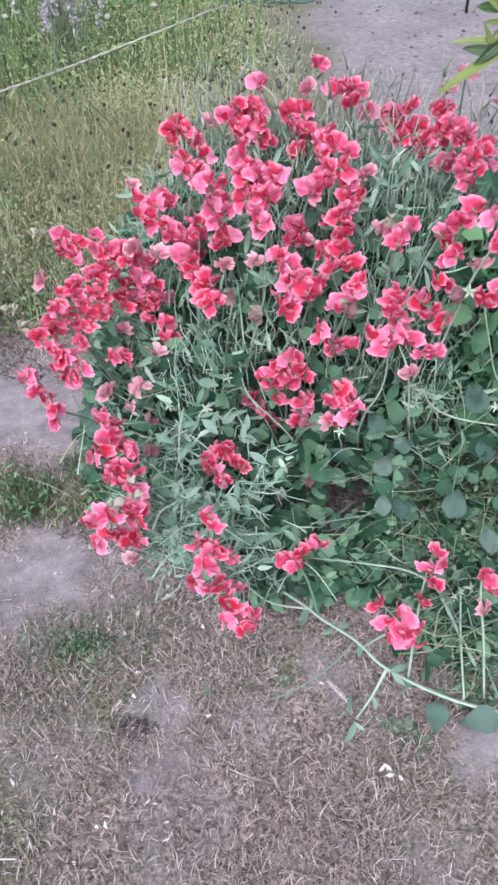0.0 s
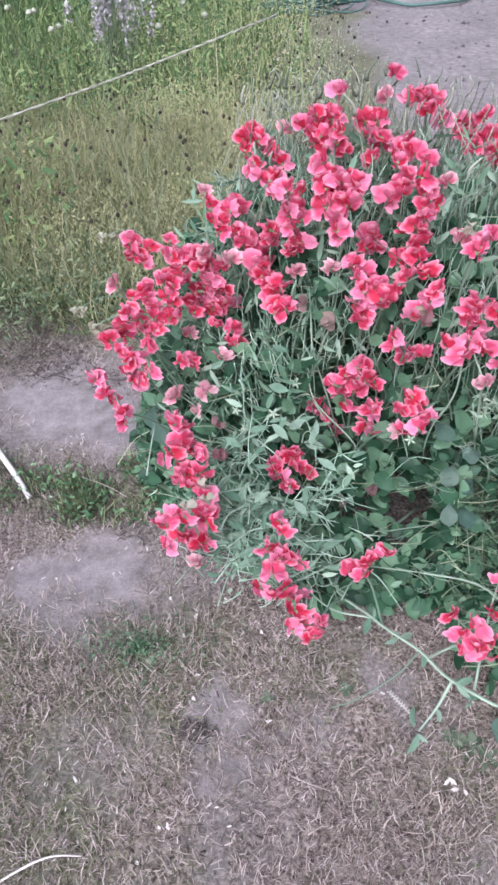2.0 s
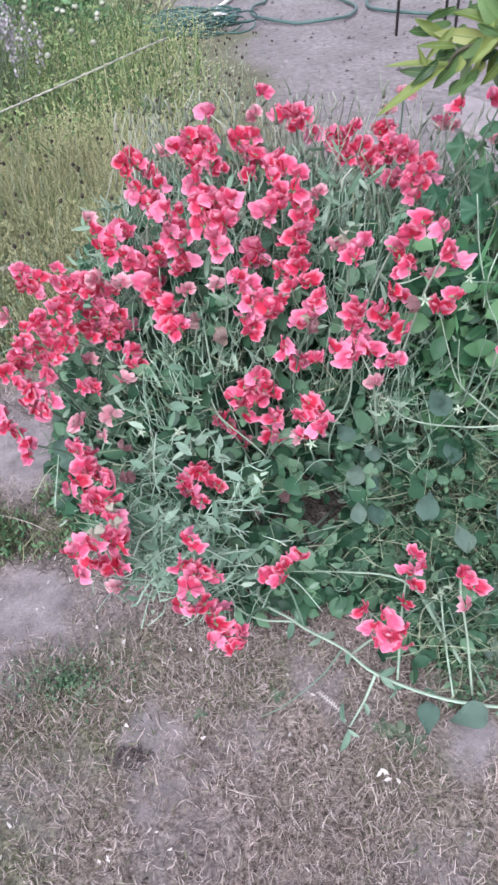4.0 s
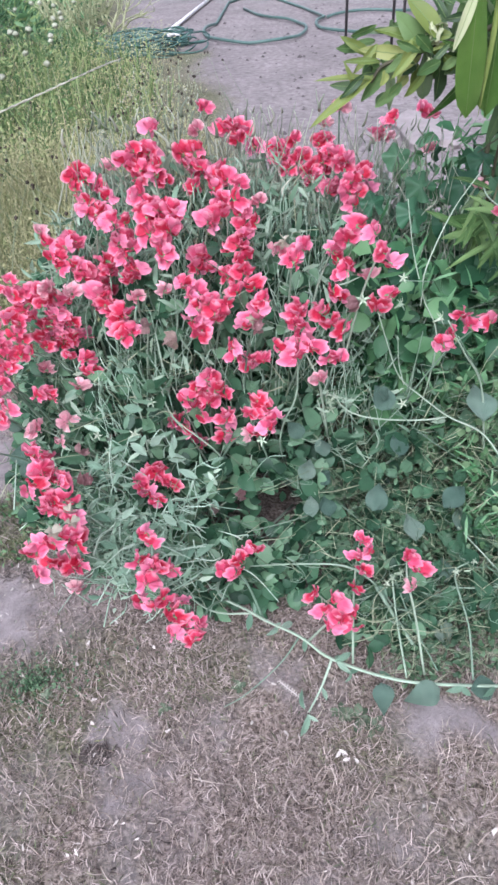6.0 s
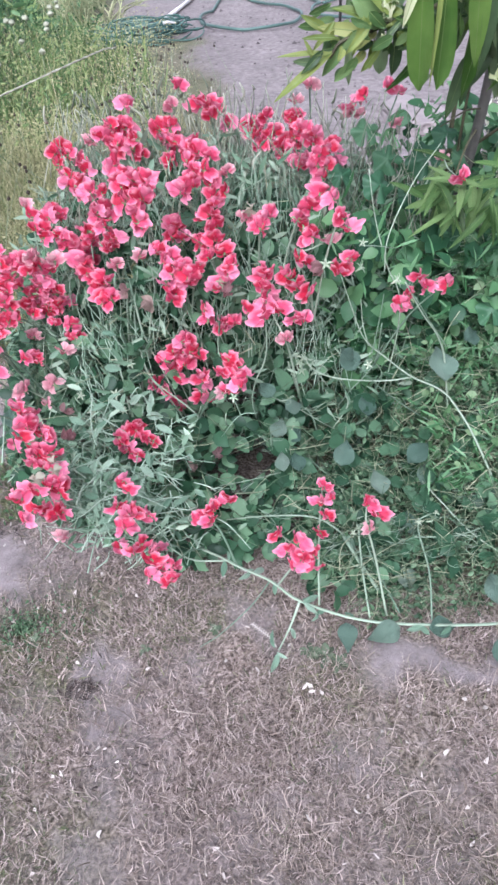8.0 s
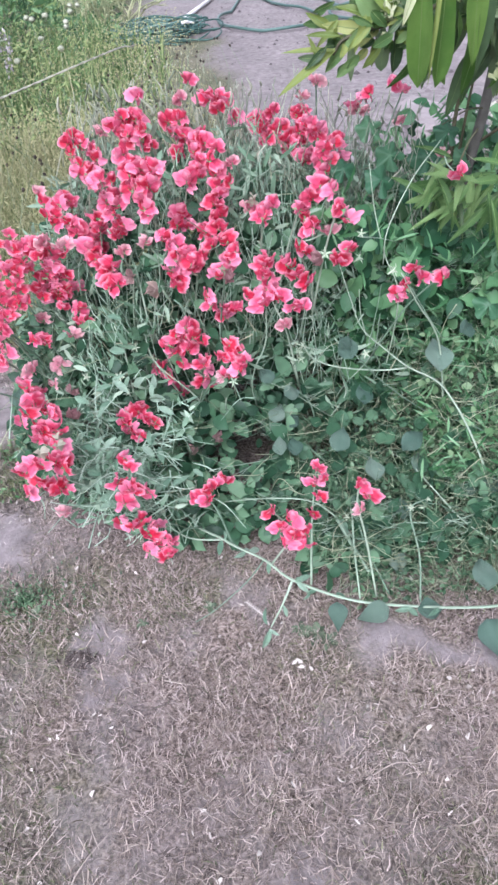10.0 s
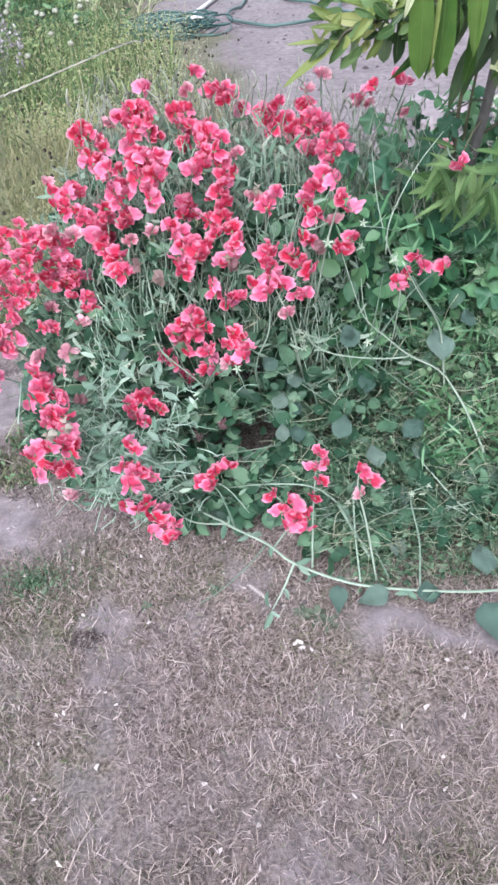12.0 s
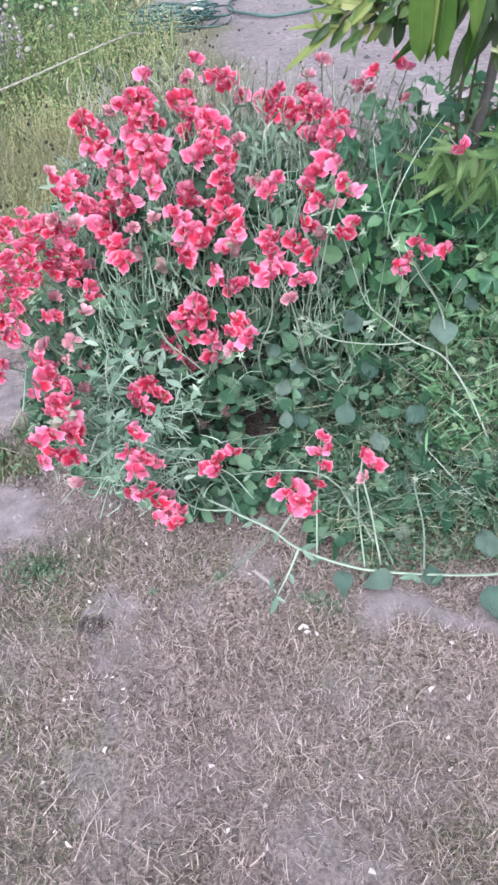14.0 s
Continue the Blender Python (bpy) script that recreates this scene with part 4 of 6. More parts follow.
def leaf_pose(x, y, z, up_bias=0.7, s=1.0):
    n = Vector((random.gauss((x - 0.15) * 0.8, 0.45), random.gauss(-0.55, 0.4), random.gauss(up_bias, 0.35)))
    d = Vector((random.gauss(0, 1), random.gauss(-0.2, 0.8), random.gauss(0.3, 0.6)))
    return facing((x, y, z), n, d, s)


# leaves that can be told apart, on the side that the path passes
count = 0
while count < 240:
    x, y = random.uniform(-0.36, 0.62), random.uniform(0.58, 1.15)
    h = float(mound(x, y))
    if h < 0.08:
        continue
    z = h * random.uniform(0.82, 1.0) - 0.01
    if veils(x, y, z) or (z > 0.46 and random.random() < 0.6) or clump(x, y, z) < -0.1 or hollow(x, y, z):
        continue
    pea_part("leaf", random.choice(LEAFLETS), leaf_pose(x, y, z, 0.7, random.uniform(0.75, 1.25)))
    count += 1
for i in range(150):
    x, y = random.gauss(-0.10, 0.065), max(0.67, random.gauss(0.72, 0.05))
    z = max(0.11, 0.14 + (y - 0.62) * 1.2 + random.gauss(0, 0.03))
    if veils(x, y, z):
        continue
    pea_part("leaf", random.choice(YOUNG), leaf_pose(x, y, z, 0.5, random.uniform(0.7, 1.2)), "pale young leaf")
for x, y, z, s, n, d in (
    (0.352, 0.830, 0.348, 0.95, (-0.3, -0.7, 0.8), (-0.5, 0.3, 1)), (0.325, 0.830, 0.391, 0.6, (0.4, -0.7, 0.7), (0.8, 0, -0.3)), (0.524, 0.820, 0.302, 1.35, (0.1, -0.7, 0.9), (0.1, 0.1, 1)),
    (0.382, 0.840, 0.226, 0.95, (0.2, -0.7, 0.8), (0.3, 0.1, 1)), (0.436, 0.740, 0.181, 1.0, (-0.3, -0.6, 0.8), (0.8, 0.2, 0.9)), (0.462, 0.720, 0.132, 1.0, (0.3, -0.6, 0.8), (0.5, 0.3, 0.6)),
    (0.193, 0.820, 0.320, 0.75, (0, -0.6, 0.9), (-0.3, 0.2, 1)), (0.216, 0.810, 0.294, 0.75, (0.2, -0.6, 0.9), (0.8, 0, 0.5)), (0.193, 0.790, 0.247, 0.8, (-0.2, -0.6, 0.9), (0.1, 0.1, 1)),
    (0.216, 0.790, 0.236, 0.7, (0.3, -0.6, 0.8), (0.7, 0, 0.6)), (0.226, 0.740, 0.200, 0.75, (0, -0.6, 0.9), (0, 0.1, 1)), (0.196, 0.740, 0.206, 0.7, (-0.3, -0.6, 0.8), (-0.2, 0.1, 1)),
    (0.424, 0.660, 0.071, 0.9, (0.1, -0.5, 1), (0.2, 0.2, 1)), (0.305, 0.740, 0.198, 1.0, (0, -0.6, 0.9), (0.3, 0.1, 1)), (0.380, 0.710, 0.137, 0.95, (0.2, -0.6, 0.9), (0.1, 0.2, 1)),
    (0.584, 0.700, 0.086, 1.1, (-0.1, -0.6, 0.9), (1, 0, 0.4)), (0.257, 0.495, 0.060, 0.85, (0, -0.4, 1), (-0.1, -1, 0)), (0.375, 0.610, 0.060, 0.95, (-0.3, -0.4, 1), (-1, 0.1, -0.2)),
    (0.385, 0.600, 0.055, 1.0, (0.3, -0.5, 1), (0.3, -1, -0.2)), (0.505, 0.425, 0.055, 1.45, (-0.2, -0.3, 1), (0.1, -1, 0)), (0.52, 0.47, 0.07, 1.2, (0.1, -0.4, 1), (0.2, 1, 0.2)),
    (0.345, 0.470, 0.055, 1.0, (0, -0.4, 1), (-1, -0.1, 0)), (0.395, 0.465, 0.05, 0.95, (0.2, -0.5, 1), (1, -0.1, 0.1)), (-0.325, 0.952, 0.235, 0.8, (-0.4, -0.8, 0.5), (0, 0, 1)),
    (-0.31, 0.945, 0.255, 0.9, (-0.2, -0.9, 0.6), (0.4, 0, -1)), (0.57, 0.86, 0.36, 0.9, (0.5, -0.6, 0.8), (1, 0, 0.6)),
):
    pea_part("leaf", random.choice(ROUND), facing((x, y, z), n, d, s), "broad blue-green leaf")

# rounder leaves low in the tangle
LOW_ROUND = [blade_leaf(Geo(), 0.030 + 0.004 * s, 0.025 + 0.003 * s, fold=0.2, curl=0.15, wave=0.07, rows=6, shape=0.45, seed=s, blunt=0.55).mesh("leaf", M_LEAF) for s in range(4)]
for i in range(110):
    x, y = random.uniform(0.16, 0.66), random.uniform(0.58, 0.90)
    z = min(0.24, 0.05 + max(0.0, y - 0.58) * 0.6) * random.uniform(0.6, 1.1)
    if not veils(x, y, z) and not hollow(x, y, z) and y > 0.66 - 0.5 * (x - 0.16):
        pea_part("leaf", random.choice(LOW_ROUND), leaf_pose(x, y, z, 0.8, random.uniform(0.7, 1.2)))

# narrow pale leaflets at the nodes of the runner, drooping unevenly to the soil
for at in ((0.07, 0.625, 0.115), (0.138, 0.572, 0.108), (0.183, 0.533, 0.09), (0.277, 0.497, 0.062), (0.10, 0.60, 0.11), (0.16, 0.505, 0.06), (0.38, 0.475, 0.05), (0.44, 0.463, 0.05), (0.29, 0.66, 0.10), (0.32, 0.60, 0.07), (0.135, 0.485, 0.028), (0.22, 0.515, 0.075)):
    for k in range(random.choice((1, 2, 3))):
        side = Vector((random.gauss(0, 1), random.gauss(-0.5, 0.6), random.uniform(-0.8, 0.4)))
        foot = Vector(at) + Vector((random.uniform(-0.012, 0.012), random.uniform(-0.006, 0.006), 0))
        pea_part("leaf", random.choice(YOUNG), facing(foot, (random.gauss(0, 0.6), -0.6, 0.8), side, random.uniform(0.6, 1.2)), "pale young leaf")


def leaf_cloud(name, n, pick, length, width, mat, up=0.6):
    """Many small folded leaves as one mesh."""
    verts, tris = [], []
    rows = ((0.14, 0.55), (0.36, 0.95), (0.62, 0.92), (0.85, 0.52)) if width > 0.014 else ((0.28, 0.8), (0.66, 0.75))
    for i in range(n):
        x, y, z = pick()
        m = leaf_pose(x, y, z, up, random.uniform(0.6, 1.3))
        k = len(verts)
        w, l = width / 2, length
        c, skew, wavy = random.uniform(0.1, 0.3) * l, random.uniform(-0.15, 0.15), random.uniform(-0.25, 0.25)
        pts = [(0, 0, 0)]
        for q, (t, g) in enumerate(rows):
            drop, lift = c * t * t, wavy * w * (1 if q % 2 else -1)
            pts += [(-w * g * (1 + skew), l * t, 0.35 * w * g + lift - drop), (0, l * (t + 0.03), -drop), (w * g * (1 - skew), l * t, 0.35 * w * g - lift - drop)]
        pts.append((0, l, -c))
        verts += [tuple(m @ Vector(p)) for p in pts]
        tris += [(k, k + 2, k + 1), (k, k + 3, k + 2)]
        for q in range(len(rows) - 1):
            a = k + 1 + 3 * q
            tris += [(a, a + 1, a + 4), (a, a + 4, a + 3), (a + 1, a + 2, a + 5), (a + 1, a + 5, a + 4)]
        a, e = k + 1 + 3 * (len(rows) - 1), k + 1 + 3 * len(rows)
        tris += [(a, a + 1, e), (a + 1, a + 2, e)]
    me = tri_mesh(name, np.array(verts), np.array(tris), mat)
    me.polygons.foreach_set("use_smooth", np.ones(len(me.polygons), dtype=bool))
    return me


def in_bush(lo, hi, x0=-0.40, x1=0.95, y0=0.55, y1=1.7, least=0.09, gap=-9.0):
    def pick():
        while True:
            x, y = random.uniform(x0, x1), random.uniform(y0, y1)
            h = float(mound(x, y))
            z = h * random.uniform(lo, hi)
            if h > least and not (z > 0.6 * h and clump(x, y, z) < gap) and not (gap > -1 and hollow(x, y, z)) and not veils(x, y, z):
                return x, y, z
    return pick


# leaf mass; its darkest colour stands in for shade in the bush's gaps
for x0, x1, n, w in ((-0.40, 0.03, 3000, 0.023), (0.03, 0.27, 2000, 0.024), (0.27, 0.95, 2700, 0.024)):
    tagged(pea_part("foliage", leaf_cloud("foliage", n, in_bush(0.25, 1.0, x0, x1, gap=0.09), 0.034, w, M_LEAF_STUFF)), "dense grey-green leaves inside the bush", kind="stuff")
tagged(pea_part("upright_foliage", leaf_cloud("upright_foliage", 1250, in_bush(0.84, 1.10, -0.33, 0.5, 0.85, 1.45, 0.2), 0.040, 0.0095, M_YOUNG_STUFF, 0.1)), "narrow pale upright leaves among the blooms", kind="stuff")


def strands(name, n, pick, length, r, mat, droop=0.3):
    """Many thin bent stems as one mesh."""
    geo = Geo()
    for i in range(n):
        p = Vector(pick())
        d = Vector((random.gauss(0, 1), random.gauss(0, 0.6), random.gauss(0.5, 0.6))).normalized() * length * random.uniform(0.5, 1.3)
        q = Vector((random.gauss(0, 1), random.gauss(0, 1), random.gauss(0, 1))).normalized() * length * 0.3
        pts = smooth_line([p - d / 2, p + q * 0.5, p + d / 2 - Vector((0, 0, droop * length * random.random()))], 4)
        pts = [Vector((s.x, s.y, max(s.z, 0.006))) for s in pts]
        tube(geo, pts, r * random.uniform(0.7, 1.3), r * 0.5, 3)
    return geo.mesh(name, mat)


tagged(pea_part("stem_tangle", strands("stem_tangle", 1700, in_bush(0.6, 1.06), 0.13, 0.0011, M_STEM_STUFF)), "tangled thin green stems", kind="stuff")


def young_front():
    while True:
        x, y = random.gauss(-0.10, 0.065), random.gauss(0.71, 0.045)
        z = max(0.05, 0.13 + (y - 0.62) * 1.2 + random.gauss(0, 0.03))
        if y > 0.64 + 0.3 * max(0, -x - 0.15) and not veils(x, y, z):
            return x, y, z


def crest():
    while True:
        x, y = random.uniform(-0.22, 0.5), random.uniform(0.9, 1.45)
        h = float(mound(x, y))
        z = h * random.uniform(0.92, 1.08)
        if h > 0.3 and not veils(x, y, z, 0.022):
            return x, y, z


def upright_stalks(name, n, pick, length, r, mat):
    """Many thin, nearly upright stalks that end in narrow buds, as one mesh."""
    geo = Geo()
    for i in range(n):
        p = Vector(pick())
        d = Vector((random.gauss(0, 0.3), random.gauss(-0.1, 0.25), 1)).normalized() * length * random.uniform(0.5, 1.2)
        pts = smooth_line([p - d, p - d * 0.4 + Vector((random.gauss(0, 0.006), 0, 0)), p], 3)
        tube(geo, pts, r, r * 0.6, 3)
        if i % 5 == 0:
            e = d.normalized()
            tube(geo, smooth_line([p, p + e * 0.016 + Vector((random.gauss(0, 0.003), -0.004, 0)), p + e * 0.034 + Vector((random.gauss(0, 0.006), -0.003, 0))], 3), 0.0036, 0.0012, 5, 0.4)
        elif i % 2:
            tube(geo, [p, p + d.normalized() * 0.006, p + d.normalized() * 0.013 + Vector((random.gauss(0, 0.003), -0.003, 0))], 0.0022, 0.0010, 4, 0.6)
    return geo.mesh(name, mat)


def back_crest():
    while True:
        x, y = random.uniform(-0.16, 0.56), random.uniform(1.08, 1.45)
        h = float(mound(x, y))
        z = min(0.74, h * random.uniform(1.0, 1.3))
        if h > 0.25 and not veils(x, y, z, 0.018):
            return x, y, z


M_SAGE = surf("sage_stalk", [(0.16, 0.20, 0.14), (0.27, 0.32, 0.235), (0.41, 0.44, 0.35)], 80, 0.6, 0.2, vary="island", jitter=0.42)
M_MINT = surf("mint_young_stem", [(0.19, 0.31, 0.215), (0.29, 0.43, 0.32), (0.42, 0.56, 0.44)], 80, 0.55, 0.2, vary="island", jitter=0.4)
tagged(pea_part("young_stem_tangle", strands("young_stem_tangle", 340, young_front, 0.075, 0.0014, M_MINT)), "pale mint-green young stems and tendrils", kind="stuff")
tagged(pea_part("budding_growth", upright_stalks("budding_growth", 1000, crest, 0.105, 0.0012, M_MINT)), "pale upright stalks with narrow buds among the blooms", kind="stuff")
tagged(pea_part("seeding_growth", upright_stalks("seeding_growth", 560, back_crest, 0.15, 0.0013, M_SAGE)), "sage-grey upright stalks and seed pods at the back", kind="stuff")
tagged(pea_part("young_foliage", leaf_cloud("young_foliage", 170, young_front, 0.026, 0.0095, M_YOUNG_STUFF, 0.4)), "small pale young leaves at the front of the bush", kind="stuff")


def tendril(at, size):
    """A thin pale thread that forks once and coils at its ends."""
    geo = Geo()
    a = random.uniform(0, 6.28)
    d = Vector((math.cos(a), -0.5, random.uniform(0, 0.8))).normalized()
    s = d.cross(Vector((0, 0, 1))).normalized()
    for turn in (1, -1):
        pts = []
        for i in range(15):
            t = i / 14
            c = max(0.0, t - 0.55) * 14
            pts.append(Vector(at) + d * size * (t if t < 0.6 else 0.6 + 0.12 * math.sin(c)) + s * turn * size * (0.25 * t * t + 0.10 * (1 - math.cos(c))) + Vector((0, 0, -0.15 * size * t)))
        tube(geo, pts, 0.0009, 0.0005, 3)
    return geo.mesh("tendril", M_STEM)


for i in range(170):
    x, y, z = in_bush(0.9, 1.04, -0.33, 0.66, 0.58, 1.2)()
    pea_part("tendril", tendril((x, y, z), random.uniform(0.04, 0.10)))


# ---- low weeds in the tangle beside the sweet pea ----
def low_side():
    while True:
        x, y = random.uniform(0.22, 0.95), random.uniform(0.50, 1.0)
        if y > 0.47 + 0.05 * math.sin(9 * x) + 0.1 * (x < 0.3):
            return x, y, random.uniform(0.02, 0.05 + 0.16 * min(1, max(0, (y - 0.5) / 0.4)))


stuff("chickweed_leaves", leaf_cloud("chickweed_leaves", 5200, low_side, 0.012, 0.0075, M_LOW, 0.8), "tiny green weed leaves tangled under the sweet pea", "weed")
stuff("weed_stems", strands("weed_stems", 2100, low_side, 0.085, 0.0008, M_STEM_STUFF), "tangled thin green and straw-coloured weed stems", "weed")

def open_side():
    while True:
        x, y = random.uniform(0.46, 0.92), random.uniform(0.70, 1.08)
        z = random.uniform(0.08, 0.16 + 0.75 * (y - 0.70))
        if random.random() < min(1.0, (x - 0.44) / 0.12) and clump(x * 0.6, y * 0.6, z * 0.6) > -0.12:
            return x, y, z


stuff("side_grass", leaf_cloud("side_grass", 1500, open_side, 0.040, 0.0055, M_GRASSY, 0.3), "fine bright green grass among the weeds", "grass")
stuff("side_leaves", leaf_cloud("side_leaves", 700, open_side, 0.020, 0.0145, M_FRESH_STUFF, 0.6), "small fresh green weed leaves on the open side", "weed")
stuff("side_stems", strands("side_stems", 620, open_side, 0.12, 0.0009, M_STEM_STUFF), "thin pale stems crossing on the open side", "weed")

# ---- peach sapling ----
peach = empty("peach_tree", (0.70, 1.34, 0.0), "young peach tree with drooping long leaves and a grey trunk", "tree")
PEACH_AT = Vector(peach.location)


def peach_part(name, me, label=""):
    return put(name, me, peach, Matrix.Translation(-PEACH_AT), label)


trunk_line = smooth_line([(0.70, 1.34, -0.02), (0.697, 1.31, 0.3), (0.708, 1.27, 0.52), (0.716, 1.24, 0.68), (0.715, 1.20, 0.95), (0.70, 1.15, 1.3), (0.70, 1.12, 1.7)], 6)
peach_part("trunk", tube(Geo(), trunk_line, 0.0135, 0.008, 10).mesh("trunk", M_BARK), "grey-barked trunk")


def branch(pts, r0=0.005, r1=0.0018):
    peach_part("branch", tube(Geo(), smooth_line(pts, 6), r0, r1, 6).mesh("branch", M_TWIG))


branch([(0.715, 1.20, 0.95), (0.62, 1.06, 0.93), (0.52, 0.98, 0.895), (0.44, 0.985, 0.872), (0.398, 1.0, 0.859), (0.354, 1.0, 0.848), (0.337, 1.0, 0.827)], 0.005, 0.0022)
branch([(0.715, 1.2, 1.0), (0.62, 1.0, 1.06), (0.50, 0.90, 1.02), (0.45, 0.88, 0.96)], 0.006)
branch([(0.715, 1.2, 1.0), (0.68, 1.0, 1.04), (0.60, 0.93, 1.0), (0.55, 0.93, 0.93)], 0.005)
branch([(0.716, 1.24, 0.66), (0.67, 1.22, 0.665), (0.60, 1.17, 0.655)], 0.0022, 0.0010)
branch([(0.713, 1.25, 0.62), (0.66, 1.18, 0.60), (0.60, 1.10, 0.52), (0.575, 1.08, 0.47)], 0.0026, 0.0012)
branch([(0.705, 1.28, 0.45), (0.68, 1.12, 0.55), (0.60, 1.0, 0.585), (0.555, 0.965, 0.58)], 0.004, 0.0016)
branch([(0.71, 1.26, 0.58), (0.80, 1.2, 0.66), (0.86, 1.15, 0.66)], 0.004, 0.0015)
branch([(0.66, 1.25, 0.10), (0.658, 1.25, 0.54), (0.657, 1.25, 0.633), (0.662, 1.25, 0.70), (0.668, 1.22, 0.86)], 0.006, 0.003)
branch([(0.668, 1.26, 0.30), (0.676, 1.25, 0.56), (0.682, 1.24, 0.72), (0.69, 1.2, 0.88)], 0.004, 0.002)


def lance(base, tip, width, mat, normal=(0, -1, 0.25), fold=0.35, curl=0.12, wave=0.03, shape=0.42, label="", blunt=0.75):
    """A long pointed leaf from base to tip with a pale raised midrib."""
    m = along(base, tip, normal, random.uniform(-18, 18))
    length = (Vector(tip) - Vector(base)).length
    leaf = peach_part("leaf", blade_leaf(Geo(), length, width, fold, curl, wave, 10, shape, m, seed=random.uniform(0, 6), blunt=blunt).mesh("leaf", mat), label)
    rib = [m @ Vector((0, length * t, -curl * length * t * t + 0.0006)) for t in (0, 0.25, 0.5, 0.75, 0.97)]
    rib_ob = put("midrib", tube(Geo(), rib, max(0.0005, width * 0.014), 0.0003, 4).mesh("midrib", M_MIDRIB), leaf)
    return rib_ob


# the broad hanging leaves close by
lance((0.452, 0.93, 0.975), (0.460, 0.93, 0.782), 0.038, M_PEACH, (-0.45, -0.9, 0.2), 0.50, 0.04, 0.05, shape=0.64, blunt=0.5)
lance((0.492, 0.94, 0.965), (0.497, 0.93, 0.780), 0.040, M_PEACH, (0.5, -0.8, 0.1), 0.50, 0.06, 0.05, shape=0.66, blunt=0.5)
lance((0.476, 0.915, 0.985), (0.474, 0.915, 0.788), 0.009, M_PEACH_YELLOW, (0.1, -1, 0.2), 0.6, 0.02)
lance((0.448, 0.92, 0.945), (0.425, 0.92, 0.872), 0.014, M_CURL, (-0.4, -0.9, 0.2), 0.5, 0.05)
lance((0.533, 0.93, 0.975), (0.548, 0.925, 0.806), 0.032, M_PEACH, (-0.2, -1, 0.2), 0.45, 0.08, 0.04)
lance((0.556, 0.94, 0.935), (0.566, 0.94, 0.788), 0.034, M_PEACH_DARK, (0.3, -1, 0.2), 0.45, 0.08, 0.04)
lance((0.514, 0.96, 0.955), (0.520, 0.96, 0.800), 0.030, M_PEACH_DARK, (0.4, -1, 0.2), 0.45, 0.08, 0.04)
lance((0.417, 0.998, 0.866), (0.419, 0.998, 0.796), 0.024, M_PEACH_DARK, (-0.3, -1, 0.2), wave=0.06, shape=0.6, blunt=0.55)
lance((0.437, 0.994, 0.868), (0.444, 0.996, 0.791), 0.028, M_PEACH_DARK, (0.3, -1, 0.2), wave=0.06, shape=0.6, blunt=0.55)
lance((0.47, 1.0, 0.885), (0.485, 1.01, 0.80), 0.030, M_PEACH, (0.2, -1, 0.3), wave=0.06)
for x, y, z, w in ((0.60, 1.02, 0.90, 0.034), (0.64, 1.04, 0.87, 0.03), (0.67, 1.06, 0.90, 0.036), (0.62, 0.98, 0.95, 0.03), (0.70, 1.08, 0.86, 0.03), (0.655, 1.0, 0.93, 0.034), (0.53, 1.0, 0.90, 0.03)):
    lance((x, y, z), (x + random.gauss(0, 0.015), y, z - random.uniform(0.12, 0.17)), w, random.choice((M_PEACH, M_PEACH_DARK, M_PEACH_FRESH)), (random.gauss(0, 0.4), -1, 0.3), 0.4, 0.1)
# the yellowing leaves at the end of the bough
lance((0.345, 1.0, 0.838), (0.244, 1.0, 0.774), 0.015, M_PEACH_YELLOW, (-0.3, -0.6, 0.9), 0.5, 0.05, label="yellowing long leaf")
lance((0.345, 1.0, 0.832), (0.253, 1.0, 0.842), 0.010, M_PEACH_YELLOW, (0, -0.5, 1), 0.6, 0.1)
lance((0.315, 1.0, 0.818), (0.297, 1.0, 0.858), 0.008, M_PEACH_YELLOW, (0.3, -1, 0.2), 0.6, 0.1)
lance((0.40, 1.0, 0.856), (0.322, 1.01, 0.872), 0.020, M_PEACH_YELLOW, (-0.2, -0.8, 0.6), 0.3, 0.2)
lance((0.365, 1.0, 0.848), (0.325, 1.01, 0.800), 0.018, M_PEACH_FRESH, (-0.3, -0.8, 0.5), 0.4, 0.15)
lance((0.412, 0.99, 0.862), (0.370, 1.0, 0.915), 0.030, M_PEACH_FRESH, (-0.4, -0.8, 0.5), 0.3, 0.1)
lance((0.43, 0.98, 0.88), (0.385, 1.0, 0.935), 0.028, M_PEACH_YELLOW, (0, -0.8, 0.6), 0.3, 0.15)
lance((0.420, 0.98, 0.866), (0.345, 1.01, 0.905), 0.022, M_PEACH_YELLOW, (0, -0.8, 0.6), 0.35, 0.2)
lance((0.372, 1.01, 0.845), (0.366, 1.0, 0.785), 0.014, M_PEACH_DARK, (-0.3, -1, 0.2), 0.4, 0.15, 0.08)
for i in range(170):
    t = random.random()
    b = Vector((0.325 + 0.36 * t, 1.0 + random.gauss(0, 0.03), 0.845 + 0.045 * t + random.gauss(0.012, 0.024)))
    d = Vector((random.gauss(-0.35, 0.6), random.gauss(0, 0.3), random.gauss(-0.25, 0.6))).normalized() * random.uniform(0.022, 0.055)
    lance(b, b + d, random.uniform(0.008, 0.017), random.choice((M_PEACH_FRESH, M_PEACH_YELLOW, M_PEACH_YELLOW, M_PEACH_FRESH, M_PEACH_DARK) if t < 0.35 else (M_PEACH_FRESH, M_PEACH_DARK, M_PEACH_DARK, M_PEACH)), (random.gauss(0, 0.6), -1, 0.4), 0.4, 0.2, 0.10)
